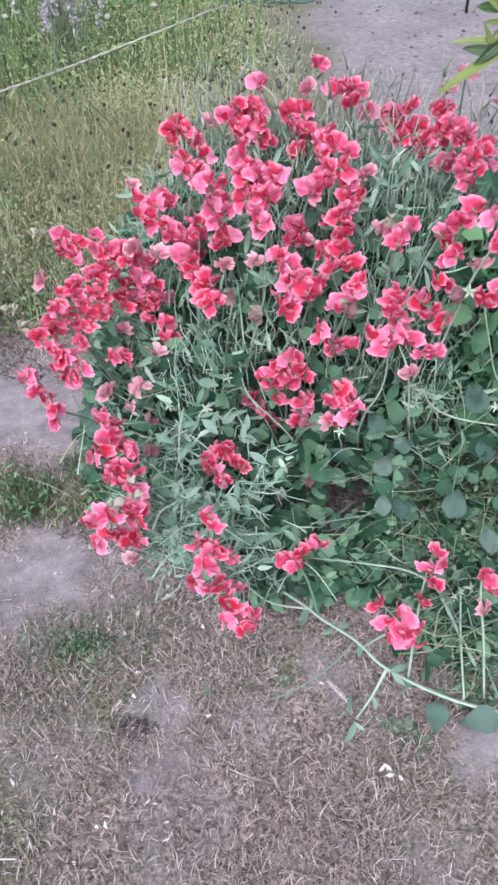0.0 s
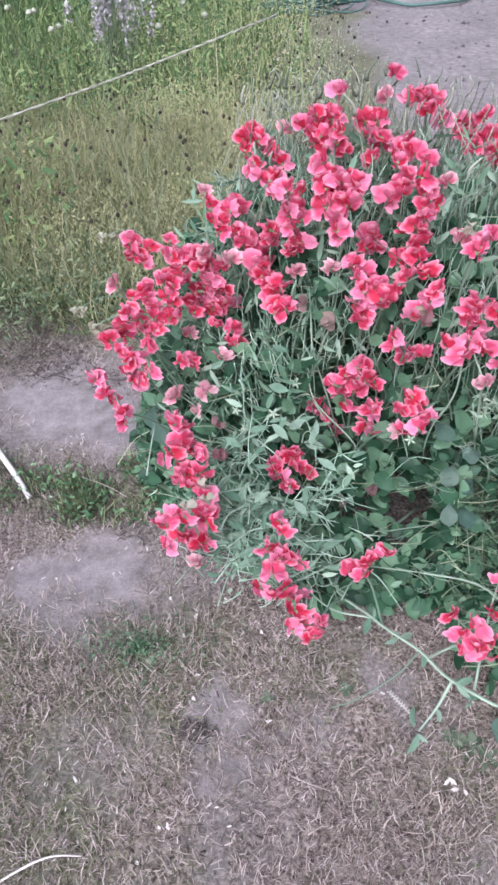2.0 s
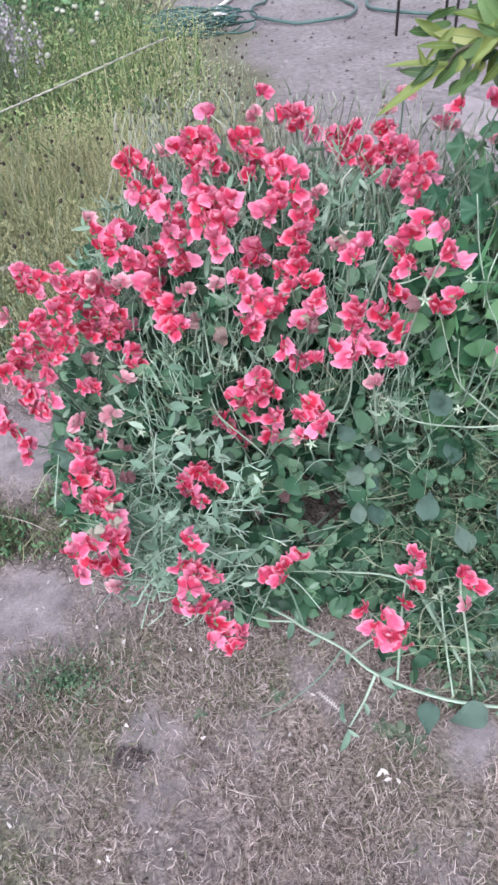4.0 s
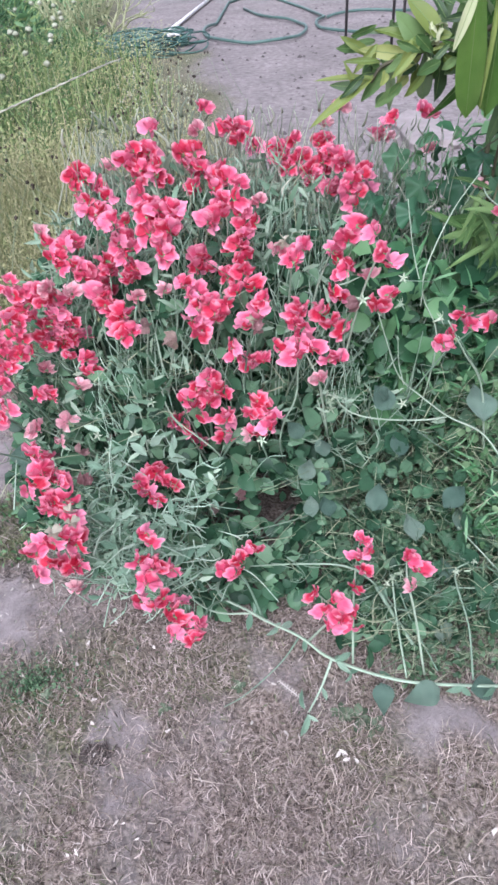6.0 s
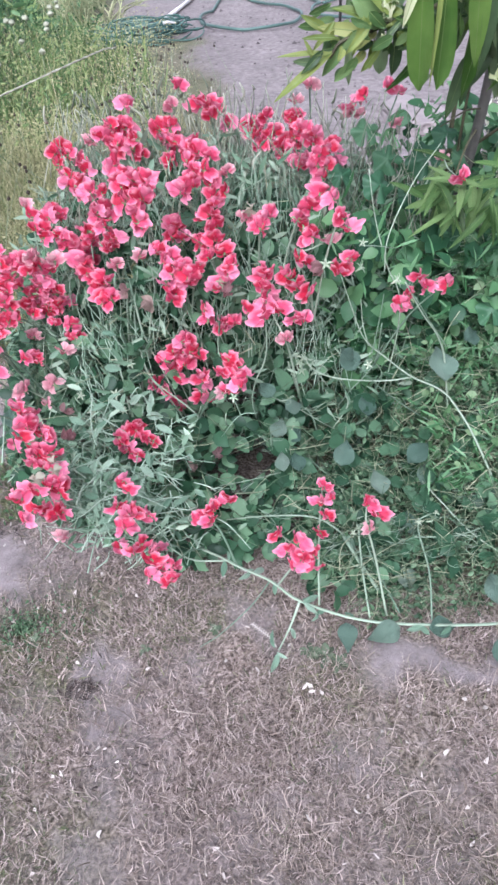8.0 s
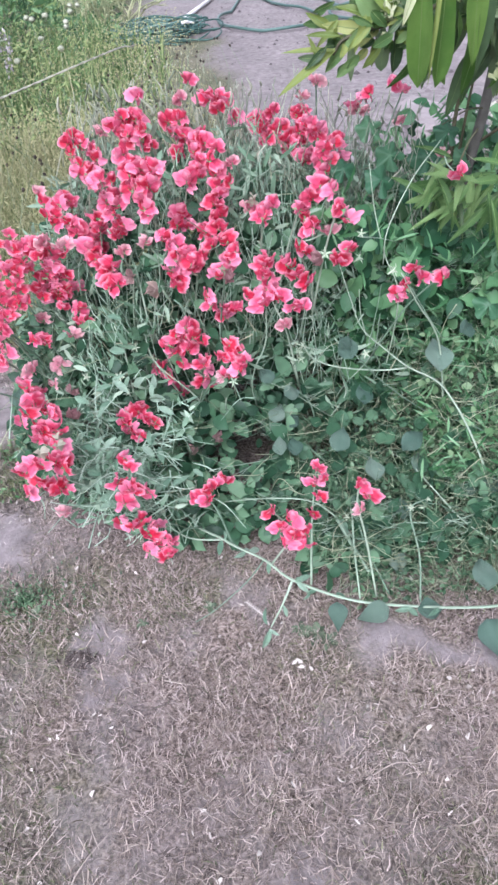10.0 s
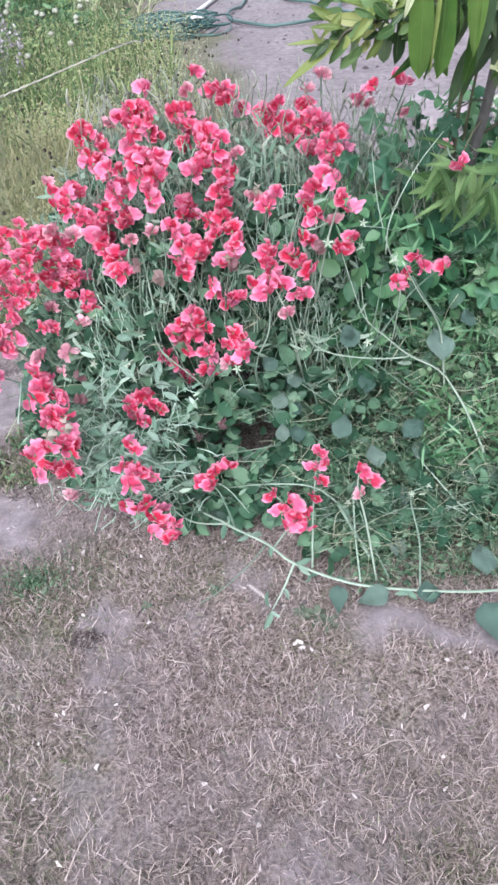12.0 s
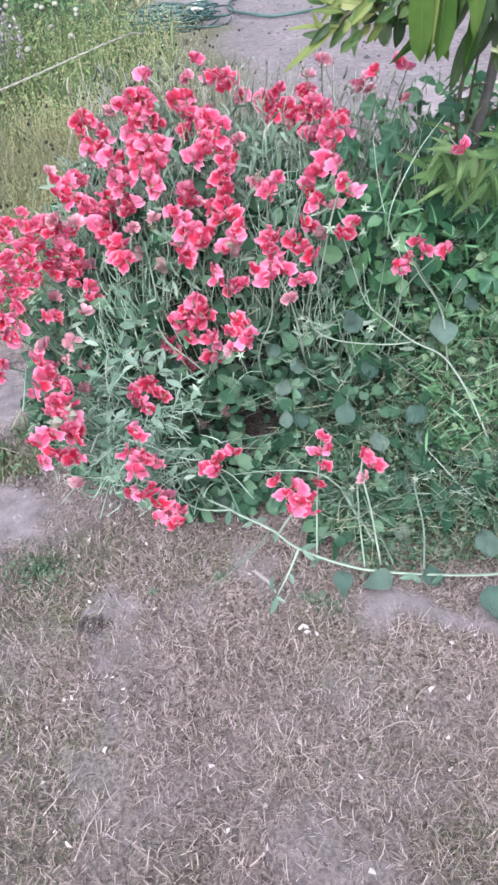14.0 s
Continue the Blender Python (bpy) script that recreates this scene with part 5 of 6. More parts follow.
for i in range(46):
    b = Vector((random.uniform(0.48, 0.80), random.uniform(0.98, 1.16), random.uniform(0.84, 1.06)))
    d = Vector((random.gauss(0, 0.35), random.gauss(-0.1, 0.3), random.gauss(-0.9, 0.3))).normalized() * random.uniform(0.08, 0.15)
    lance(b, b + d, random.uniform(0.016, 0.028), random.choice((M_PEACH_FRESH, M_PEACH_DARK, M_PEACH, M_PEACH)), (random.gauss(0, 0.6), -1, 0.4), 0.45, 0.18, 0.06)
for i in range(26):
    b = Vector((random.uniform(0.53, 0.72), random.uniform(1.02, 1.12), random.uniform(0.80, 0.90)))
    d = Vector((random.gauss(0, 0.3), random.gauss(0, 0.2), random.gauss(-0.9, 0.3))).normalized() * random.uniform(0.07, 0.12)
    lance(b, b + d, random.uniform(0.016, 0.026), random.choice((M_PEACH_DARK, M_PEACH_DARK, M_PEACH)), (random.gauss(0, 0.6), -1, 0.4), 0.45, 0.18, 0.06)
# fresh shoots low on the trunk
hub = Vector((0.560, 0.965, 0.58))
for i, (dx, dz, dy, w) in enumerate(((-0.125, -0.03, -0.02, 0.013), (-0.095, -0.075, -0.03, 0.014), (-0.045, -0.06, -0.04, 0.016), (-0.01, -0.085, -0.03, 0.017), (-0.10, 0.03, 0.02, 0.015), (-0.06, 0.055, 0.03, 0.016), (0.03, -0.07, -0.02, 0.017), (0.07, 0.03, -0.02, 0.016), (0.02, 0.07, 0.02, 0.016), (0.09, -0.03, 0.0, 0.017), (-0.09, -0.01, 0.03, 0.022), (0.02, -0.04, -0.06, 0.02), (-0.03, 0.02, -0.05, 0.02), (0.12, 0.0, 0.02, 0.018))):
    b = hub + Vector((random.uniform(-0.03, 0.09), random.uniform(-0.01, 0.06), random.uniform(-0.03, 0.04)))
    lance(b, b + Vector((dx, dy, dz)) * random.uniform(0.75, 1.1), w * 0.95, M_PEACH_FRESH, (random.gauss(0, 0.3), -0.7, 0.8), 0.4, 0.2, label="fresh green shoot leaf" if i < 1 else "")


for i in range(40):
    b = hub + Vector((random.uniform(-0.03, 0.14), random.uniform(-0.01, 0.13), random.uniform(-0.05, 0.055)))
    d = Vector((random.gauss(-0.35, 0.55), random.gauss(-0.15, 0.3), random.gauss(-0.45, 0.45))).normalized() * random.uniform(0.05, 0.105)
    lance(b, b + d, random.uniform(0.009, 0.016), random.choice((M_PEACH_FRESH, M_PEACH_FRESH, M_PEACH_FRESH, M_PEACH_DARK)), (random.gauss(0, 0.4), -0.7, 0.8), 0.4, 0.25, 0.04)


def curled_leaf(at, size):
    """A leaf swollen and crinkled to a pale ruff by leaf curl."""
    geo = Geo()
    for k in range(9):
        m = Matrix.Translation(at) @ pose(random.gauss(0, 0.15 * size), random.gauss(0, 0.1 * size), random.gauss(0, 0.2 * size), random.uniform(30, 130), random.uniform(-40, 40), 40 * k)
        blade_leaf(geo, size * 0.62, size * 0.5, fold=-0.4, curl=0.5, wave=0.16, rows=5, shape=0.55, m=m, seed=k)
    peach_part("leaf", geo.mesh("leaf", M_CURL), "pale crinkled leaf swollen by leaf curl")


curled_leaf((0.423, 0.985, 0.880), 0.032)
curled_leaf((0.52, 0.95, 0.90), 0.018)
curled_leaf((0.63, 1.0, 0.775), 0.028)
curled_leaf((0.46, 0.95, 0.905), 0.014)
curled_leaf((0.55, 0.94, 0.86), 0.013)
curled_leaf((0.41, 0.96, 0.852), 0.012)

# ---- lobed dark leaves of a mallow under the peach ----
mallow = empty("mallow_plant", (0.60, 1.22, 0.0), "mallow with dark green rounded lobed leaves", "plant")


def lobed(at, size, normal, up):
    geo = Geo()
    n = 43
    verts, uvs = [(0, 0, 0.12 * size)], [(0.5, 0)]
    for k in (0.5, 1.0):
        for i in range(n):
            a = radians(-75 + 330 * i / (n - 1))
            r = size / 2 * k * (0.88 + 0.12 * k * math.cos(5 * (a - math.pi / 2)))
            verts.append((r * math.cos(a), r * math.sin(a), 0.05 * size * k * math.sin(5 * a) - 0.12 * size * k * k))
            uvs.append((i / n, k))
    faces = [(0, 1 + i, 2 + i) for i in range(n - 1)] + [(1 + i, 1 + i + n, 2 + i + n, 2 + i) for i in range(n - 1)]
    geo.add(verts, faces, uvs)
    leaf = put("leaf", geo.mesh("leaf", M_LOBED), mallow, Matrix.Translation(-Vector(mallow.location)) @ facing(at, normal, up))
    line = smooth_line([at, Vector(at).lerp(Vector((0.60, 1.22, 0.1)), 0.5) + Vector((0, 0.04, 0.05)), (0.60, 1.22, 0.0)], 4)
    put("leaf_stalk", tube(Geo(), line, 0.0014, 0.0018, 4).mesh("leaf_stalk", M_STEM), mallow, Matrix.Translation(-Vector(mallow.location)))
    return leaf


for at, s in (((0.575, 1.16, 0.60), 0.085), ((0.625, 1.20, 0.63), 0.060), ((0.54, 1.13, 0.54), 0.07), ((0.50, 1.18, 0.60), 0.065), ((0.66, 1.18, 0.58), 0.06), ((0.46, 1.10, 0.58), 0.07), ((0.43, 1.02, 0.50), 0.075), ((0.60, 1.06, 0.48), 0.06), ((0.47, 1.24, 0.64), 0.06), ((0.70, 1.05, 0.42), 0.07), ((0.66, 0.95, 0.36), 0.065), ((0.39, 1.12, 0.60), 0.05)):
    lobed(at, s, (random.gauss(0, 0.35), -0.8, 0.6), (random.gauss(0, 0.6), 0, 1))



def mallow_leaves():
    x, y = random.uniform(0.34, 0.85), random.uniform(0.95, 1.5)
    return x, y, random.uniform(0.15, 0.52 + 0.07 * math.sin(9 * x + 5 * y)) + 0.10 * (y - 1.0)


tagged(put("foliage", leaf_cloud("foliage", 1500, mallow_leaves, 0.046, 0.034, M_LOBED_STUFF, 0.5), mallow, Matrix.Translation(-Vector(mallow.location))), "broad dark green leaves round the stalks", kind="stuff")
tagged(put("grass_growth", leaf_cloud("grass_growth", 1500, mallow_leaves, 0.055, 0.0080, M_GRASSY, 0.2), mallow, Matrix.Translation(-Vector(mallow.location))), "fresh green grass blades growing through", kind="stuff")

# ---- cream flower heads beyond the trunk ----
hydrangea = empty("hydrangea", (0.93, 1.55, 0.0), "hydrangea with cream-white flower heads", "shrub")
for cx, cy, cz, r in ((0.845, 1.46, 0.47, 0.05), (0.88, 1.50, 0.56, 0.05), (0.86, 1.44, 0.37, 0.045)):
    verts, tris = [], []
    for i in range(90):
        n = Vector((random.gauss(0, 1), random.gauss(-0.4, 1), random.gauss(0.3, 1))).normalized()
        m = facing(Vector((cx, cy, cz)) + n * r * random.uniform(0.8, 1.05), n, (random.gauss(0, 1), 0.1, 1), 1)
        for q in range(4):
            a = q * math.pi / 2
            k = len(verts)
            for p in ((0, 0, 0), (0.007 * math.cos(a - 0.6), 0.007 * math.sin(a - 0.6), 0.002), (0.010 * math.cos(a), 0.010 * math.sin(a), 0.001), (0.007 * math.cos(a + 0.6), 0.007 * math.sin(a + 0.6), 0.002)):
                verts.append(tuple(m @ Vector(p)))
            tris += [(k, k + 1, k + 2), (k, k + 2, k + 3)]
    put("flower_head", tri_mesh("flower_head", np.array(verts), np.array(tris), M_BLOOM), hydrangea, Matrix.Translation(-Vector(hydrangea.location)))
    put("stalk", tube(Geo(), smooth_line([(0.93, 1.55, 0), (0.91, 1.52, cz * 0.5), (cx, cy, cz)], 4), 0.005, 0.003, 5).mesh("stalk", M_STEM), hydrangea, Matrix.Translation(-Vector(hydrangea.location)))


def bush_leaves():
    return random.gauss(0.97, 0.08), random.gauss(1.55, 0.1), random.uniform(0.05, 0.5)


tagged(put("foliage", leaf_cloud("foliage", 160, bush_leaves, 0.06, 0.035, M_LEAF_STUFF), hydrangea, Matrix.Translation(-Vector(hydrangea.location))), kind="stuff")

# ---- lawn ----
def turf(x, y):
    return (1 - bare_soil(x, y)) ** 1.2 * np.clip(0.60 + 0.40 * ripple(x, y, 14, 6) + 0.35 * ripple(x, y, 37, 2) + 0.65 * ripple(x, y, 120, 3) + 0.35 * ripple(x, y, 260, 5), 0.05, 1) * (mound(x, y) < 0.14)


def lawn_edge(x, y):
    """Full where the path looks, thinning out round it."""
    d = np.maximum.reduce([-0.75 - x, x - 0.75, -0.10 - y, y - 1.35, 0 * x])
    return np.exp(-((d + 0.06 * ripple(x, y, 8, 2) * (d > 0)) / 0.3) ** 2)


gx, gy = scatter(1000000, -1.6, 1.6, -0.8, 1.6, lambda x, y: turf(x, y) * lawn_edge(x, y))
grass("dry_lawn_grass", gx, gy, 0.0165, 0.8, 0.00135, 0.95, M_DRY, "short dry brown matted lawn grass", "grass", 0.0, 2)
gx, gy = scatter(130000, -1.0, 1.0, -0.3, 0.75, lambda x, y: turf(x, y) * lawn_edge(x, y) * np.clip(0.35 + 0.6 * ripple(x, y, 9, 3) + 0.9 * np.clip((0.3 - y) / 0.2, 0, 1), 0, 1))
grass("long_dry_grass", gx, gy, 0.030, 0.6, 0.0013, 0.8, M_THATCH, "longer tangled buff grass blades in the worn lawn", "grass")
gx, gy = scatter(190000, -1.6, 1.6, -0.8, 1.6, lambda x, y: lawn_edge(x, y) * turf(x, y) * np.clip(greenness(x, y) * 1.6 + 0.12, 0, 1))
grass("green_lawn_grass", gx, gy, 0.017, 0.5, 0.0016, 0.8, M_OLIVE, "short olive-green grass in the worn lawn", "grass")
gx, gy = scatter(1700, -0.95, 1.0, -0.12, 1.3, lambda x, y: 0.35 + 0.65 * (1 - bare_soil(x, y)))
grass("straw_litter", gx, gy, 0.016, 0.7, 0.0014, 1.4, M_STRAW, "scattered bleached straw on the lawn", "straw", 0.006)
gx, gy = scatter(170, -0.8, 0.9, -0.12, 0.85, lambda x, y: 0.3 + 0.7 * (1 - bare_soil(x, y)))
grass("long_straw_litter", gx, gy, 0.038, 0.5, 0.0015, 1.42, M_STRAW, "long curved bleached straws on the lawn", "straw", 0.007)
gx, gy = scatter(2600, -0.30, -0.13, 0.43, 0.54, lambda x, y: hill(x, y, -0.213, 0.485, 0.035, 0.016, -10))
grass("dark_dead_tuft", gx, gy, 0.012, 0.6, 0.0024, 1.2, M_LITTER, "small dark tuft of dead leaves in the lawn", "litter", 0.003)
gx, gy = scatter(12000, -0.95, 1.0, -0.1, 0.9, lambda x, y: turf(x, y) * np.clip(0.25 + 0.9 * ripple(x, y, 18, 9), 0, 1))
grass("lawn_litter", gx, gy, 0.011, 0.6, 0.0024, 1.35, M_LITTER, "dark dead leaf crumbs in the lawn", "litter", 0.004)
gx, gy = scatter(760, -0.9, 0.95, -0.1, 1.2, lambda x, y: 0 * x + 0.8)
grass("bleached_scraps", gx, gy, 0.007, 0.6, 0.0048, 1.5, M_SCRAP, "small whitish scraps of dry leaf on the lawn", "litter", 0.008)
gx, gy = scatter(5000, -0.95, -0.15, 0.9, 1.12, lambda x, y: hill(x + 0.06 * ripple(x, y, 23, 2), y + 0.05 * ripple(x, y, 19, 5), -0.5, 1.0, 0.33, 0.075, -8) * np.clip(0.5 + ripple(x, y, 33, 1), 0, 1))
grass("weedy_strip", gx, gy, 0.045, 0.5, 0.0028, 0.6, M_OLIVE, "strip of green weeds between bare patches", "weed")


gx, gy = scatter(9000, -1.0, -0.12, 0.84, 1.16, lambda x, y: hill(x + 0.06 * ripple(x, y, 21, 6), y + 0.05 * ripple(x, y, 17, 8), -0.46, 0.99, 0.36, 0.09, -8) * np.clip(0.5 + 0.9 * ripple(x, y, 27, 4), 0, 1))
grass("dark_litter", gx, gy, 0.016, 0.7, 0.0028, 1.35, M_LITTER, "dark brown dead leaf litter among the weeds", "litter", 0.004)


gx, gy = scatter(5200, -1.2, -0.3, 1.38, 1.85, lambda x, y: np.clip(0.45 + 0.9 * ripple(x, y, 15, 4), 0, 1) * np.clip((y - 1.36) / 0.1, 0, 1))
grass("meadow_litter", gx, gy, 0.03, 0.7, 0.0032, 1.3, M_LITTER, "dark dead stalks and litter at the edge of the meadow", "litter", 0.004)


def strip_leaves():
    while True:
        x, y = random.uniform(-0.9, -0.15), random.uniform(0.9, 1.12)
        if random.random() < float(hill(x + 0.06 * ripple(x, y, 23, 2), y + 0.05 * ripple(x, y, 19, 5), -0.5, 1.0, 0.33, 0.07, -8) * np.clip(0.5 + ripple(x, y, 33, 1), 0, 1)):
            return x, y, random.uniform(0.008, 0.045)


stuff("strip_weed_leaves", leaf_cloud("strip_weed_leaves", 600, strip_leaves, 0.015, 0.006, M_LUSH, 0.6), "small dark green weed leaves between the bare patches", "weed")


def lawn_weed(x, y, size, seed):
    """A flat rosette of a few oval leaves."""
    r = random.Random(seed)
    plant = empty("rosette_weed", (x, y, float(lie(x, y))), "small flat green weed rosette in the dry lawn", "weed", "rosette weeds in the lawn")
    for k in range(7):
        a = 360 * k / 7 + r.uniform(-20, 20)
        m = pose(0, 0, 0.004, r.uniform(5, 35), r.uniform(-15, 15), a)
        put("leaf", blade_leaf(Geo(), size * r.uniform(0.7, 1.1), size * 0.5, 0.25, 0.25, 0.1, 5, 0.6, seed=k).mesh("leaf", M_ROSETTE), plant, m)


for x, y, size, seed in ((0.214, 0.474, 0.028, 1), (0.235, 0.455, 0.022, 2), (0.19, 0.485, 0.020, 3), (-0.10, 0.545, 0.014, 4), (-0.30, 0.60, 0.016, 5), (0.03, 0.56, 0.015, 6)):
    lawn_weed(x, y, size, seed)


def straw(pts, r, label, mat=M_STRAW):
    tagged(new("straw", tube(Geo(), smooth_line(pts, 6), r, r * 0.5, 5, 0.5).mesh("straw", mat)), label, "straw")


straw([(-0.49, 0.245, 0.008), (-0.454, 0.267, 0.012), (-0.414, 0.288, 0.018), (-0.385, 0.298, 0.018), (-0.35, 0.301, 0.012)], 0.0022, "long bent pale dry stalk on the lawn", M_STICK)
straw([(-0.206, 0.092, 0.010), (-0.183, 0.14, 0.018), (-0.141, 0.189, 0.010)], 0.0013, "thin dry grass stalk on the lawn")
straw([(0.135, 0.355, 0.006), (0.15, 0.33, 0.018), (0.152, 0.29, 0.006)], 0.0010, "thin dry grass stalk on the lawn")
straw([(-0.06, 0.42, 0.006), (-0.03, 0.405, 0.014), (0.0, 0.40, 0.006)], 0.0013, "thin dry grass stalk on the lawn")
straw([(0.24, 0.21, 0.006), (0.29, 0.225, 0.012), (0.33, 0.22, 0.006)], 0.0013, "thin dry grass stalk on the lawn")
straw([(-0.26, 0.16, 0.006), (-0.22, 0.20, 0.016), (-0.20, 0.24, 0.006)], 0.0012, "thin dry grass stalk on the lawn")
straw([(-0.55, 1.05, 0.02), (-0.45, 0.99, 0.04), (-0.38, 0.96, 0.015)], 0.0014, "thin dry grass stalk on the weeds")


def seed_spike():
    """A bleached grass ear lying on the lawn, with its spikelets."""
    geo = Geo()
    a, b = Vector((0.098, 0.552, 0.018)), Vector((0.132, 0.509, 0.018))
    tube(geo, [a, a.lerp(b, 0.5), b], 0.0012, 0.0008, 4)
    for i in range(22):
        p = a.lerp(b, i / 22)
        side = 1 if i % 2 else -1
        m = along(p, p + (b - a).normalized() * -0.3 + Vector((0.7 * side, 0.7 * side, 0.3)), (0, 0, 1))
        blade_leaf(geo, 0.0055, 0.0024, rows=3, m=m)
    tagged(new("grass_ear", geo.mesh("grass_ear", M_SCRAP)), "bleached dry grass ear lying on the lawn", "grass ear")


seed_spike()


def crumpled_scrap():
    geo = Geo()
    for k in range(5):
        blade_leaf(geo, 0.015, 0.0055, fold=0.5, curl=0.3, wave=0.15, rows=4, m=pose(0.167 + random.gauss(0, 0.005), 0.408 + random.gauss(0, 0.006), 0.020, random.uniform(-20, 20), random.uniform(-40, 40), random.uniform(-60, 60) - 80), seed=k)
    tagged(new("dry_leaf", geo.mesh("dry_leaf", M_SCRAP)), "crumpled whitish dry leaf on the lawn", "leaf")


crumpled_scrap()


def peeled_stick():
    """A flat, whitish split stick stuck in the weeds."""
    geo = Geo()
    tube(geo, smooth_line([(-0.625, 0.985, 0.008), (-0.68, 1.05, 0.03), (-0.78, 1.16, 0.05), (-0.90, 1.27, 0.06)], 4), 0.006, 0.008, 6, 0.6)
    tagged(new("stick", geo.mesh("stick", M_STICK)), "whitish peeled stick lying in the weeds", "stick")


peeled_stick()

# ---- tall meadow grass behind ----
def meadow_edge(x, y):
    return np.clip((x + 2.1 + 0.35 * ripple(x, y, 3, 7)) / 0.5, 0, 1) * np.clip((0.30 + 0.10 * np.clip(y - 2.2, 0, 1) + 0.14 * ripple(x, y, 5, 3) - x) / 0.25, 0, 1) * np.clip((y - 1.50 - 0.10 * np.clip((-x - 0.4) / 0.2, 0, 1) + 0.14 * ripple(x, y, 9, 1) - 0.08 * np.clip(x + 0.35, 0, 1)) / 0.30, 0, 1)


gx, gy = scatter(33000, -2.5, 0.55, 1.25, 3.6, meadow_edge)
grass("meadow_grass", gx, gy, 0.17, 0.7, 0.0019, 0.6, M_MEADOW, "hazy tall olive meadow grass gone to seed", "grass")
gx, gy = scatter(900, -1.6, -0.2, 1.6, 3.7, lambda x, y: np.clip(1 - np.abs(y + 0.12 - (2.45 + 1.9 * (x + 0.87))) / 0.12, 0, 1))
grass("tall_meadow_grass", gx, gy, 0.46, 0.25, 0.0022, 0.2, M_MEADOW, "taller meadow grass stalks under the cord", "grass")
gx, gy = scatter(26000, -2.5, 0.45, 1.2, 3.2, meadow_edge)
grass("meadow_undergrowth", gx, gy, 0.085, 0.6, 0.0045, 0.8, M_WEED, "low green weeds at the foot of the meadow grass", "weed")


def meadow_front():
    while True:
        x, y = random.uniform(-1.9, 0.2), random.uniform(1.35, 2.3)
        near = max(0.0, min(1.0, (2.3 - y) / 0.5, (y - 1.45 - 0.13 * math.sin(7 * x)) / 0.12))
        if random.random() < near * max(0.0, 0.5 + float(ripple(x, y, 7, 2))) and float(mound(x, y)) < 0.05:
            return x, y, random.uniform(0.01, 0.13)


def meadow_left():
    while True:
        x, y = random.uniform(-2.6, -0.75), random.uniform(1.9, 3.6)
        if random.random() < max(0.0, min(1.0, (-0.42 * y + 0.25 - x) / 0.3)):
            return x, y, random.uniform(0.05, 0.36)


stuff("low_weed_leaves", leaf_cloud("low_weed_leaves", 4200, meadow_front, 0.026, 0.007, M_DULL, 0.5), "low dark green weeds at the edge of the meadow grass", "weed")
stuff("rank_weed_leaves", leaf_cloud("rank_weed_leaves", 3600, meadow_left, 0.045, 0.013, M_WEED, 0.5), "rank bright green weeds beside the meadow grass", "weed")


def meadow_seeds():
    while True:
        x, y = random.uniform(-1.8, 0.35), random.uniform(1.4, 3.3)
        if random.random() < float(meadow_edge(x, y)) * max(0.12, min(1.0, 0.5 + 1.1 * float(ripple(x, y, 6.5, 3)))):
            return x, y, random.uniform(0.04, 0.30)


stuff("grass_seeds", leaf_cloud("grass_seeds", 34000, meadow_seeds, 0.0085, 0.0038, M_HAZE), "haze of tiny pale grass seeds", "grass")


def edge_weeds():
    while True:
        x, y = random.uniform(-3.0, -0.25), random.uniform(3.1, 6.3)
        if random.random() < min(1.0, (-0.25 - x) / 0.6):
            return x, y, random.uniform(0.03, 0.36)


def far_haze():
    while True:
        x, y = random.uniform(-1.6, 0.35), random.uniform(3.1, 6.2)
        if x < 0.22 - 0.1 * math.sin(3 * y) - 0.25 * random.random() ** 2:
            return x, y, random.uniform(0.02, 0.30)


stuff("far_grass_seeds", leaf_cloud("far_grass_seeds", 13000, far_haze, 0.013, 0.0055, M_HAZE), "haze of pale grass seeds farther off", "grass")
stuff("leafy_weeds", leaf_cloud("leafy_weeds", 9500, edge_weeds, 0.034, 0.011, M_WEED), "leafy yellow-green weeds along the garden's edge", "weed")
gx, gy = scatter(7500, -3.4, 0.3, 3.2, 6.6, lambda x, y: np.clip((0.15 - 0.35 * np.clip(y - 5.5, 0, 1) - x) / 0.3, 0, 1))
grass("far_weeds", gx, gy, 0.20, 0.6, 0.008, 0.5, M_WEED, "rank yellow-green weeds along the garden's edge", "weed")


def back_weeds():
    while True:
        x, y = random.uniform(-3.6, 0.0), random.uniform(6.0, 10.5)
        if x < -0.45 + 0.12 * math.sin(3 * y) - 0.2 * max(0, 6.6 - y):
            return x, y, random.uniform(0.02, 0.55) * (0.6 + 0.4 * math.sin(4 * x + y))


stuff("back_weed_leaves", leaf_cloud("back_weed_leaves", 6500, back_weeds, 0.085, 0.03, M_LUSH, 0.5), "tall dark green weeds at the far edge", "weed")
stuff("back_weed_blades", leaf_cloud("back_weed_blades", 2600, back_weeds, 0.13, 0.016, M_WEED, 0.2), "yellow-green blades among the far weeds", "weed")


def clover_spot():
    a, r = random.uniform(0, 6.28), abs(random.gauss(0, 1))
    return -0.325 + 0.075 * r * math.cos(a), 0.628 + 0.038 * r * math.sin(a), random.uniform(0.006, 0.022)


stuff("clover_leaves", leaf_cloud("clover_leaves", 620, clover_spot, 0.0075, 0.0040, M_LOW, 0.6), "small patch of dark green clover in the lawn", "clover")


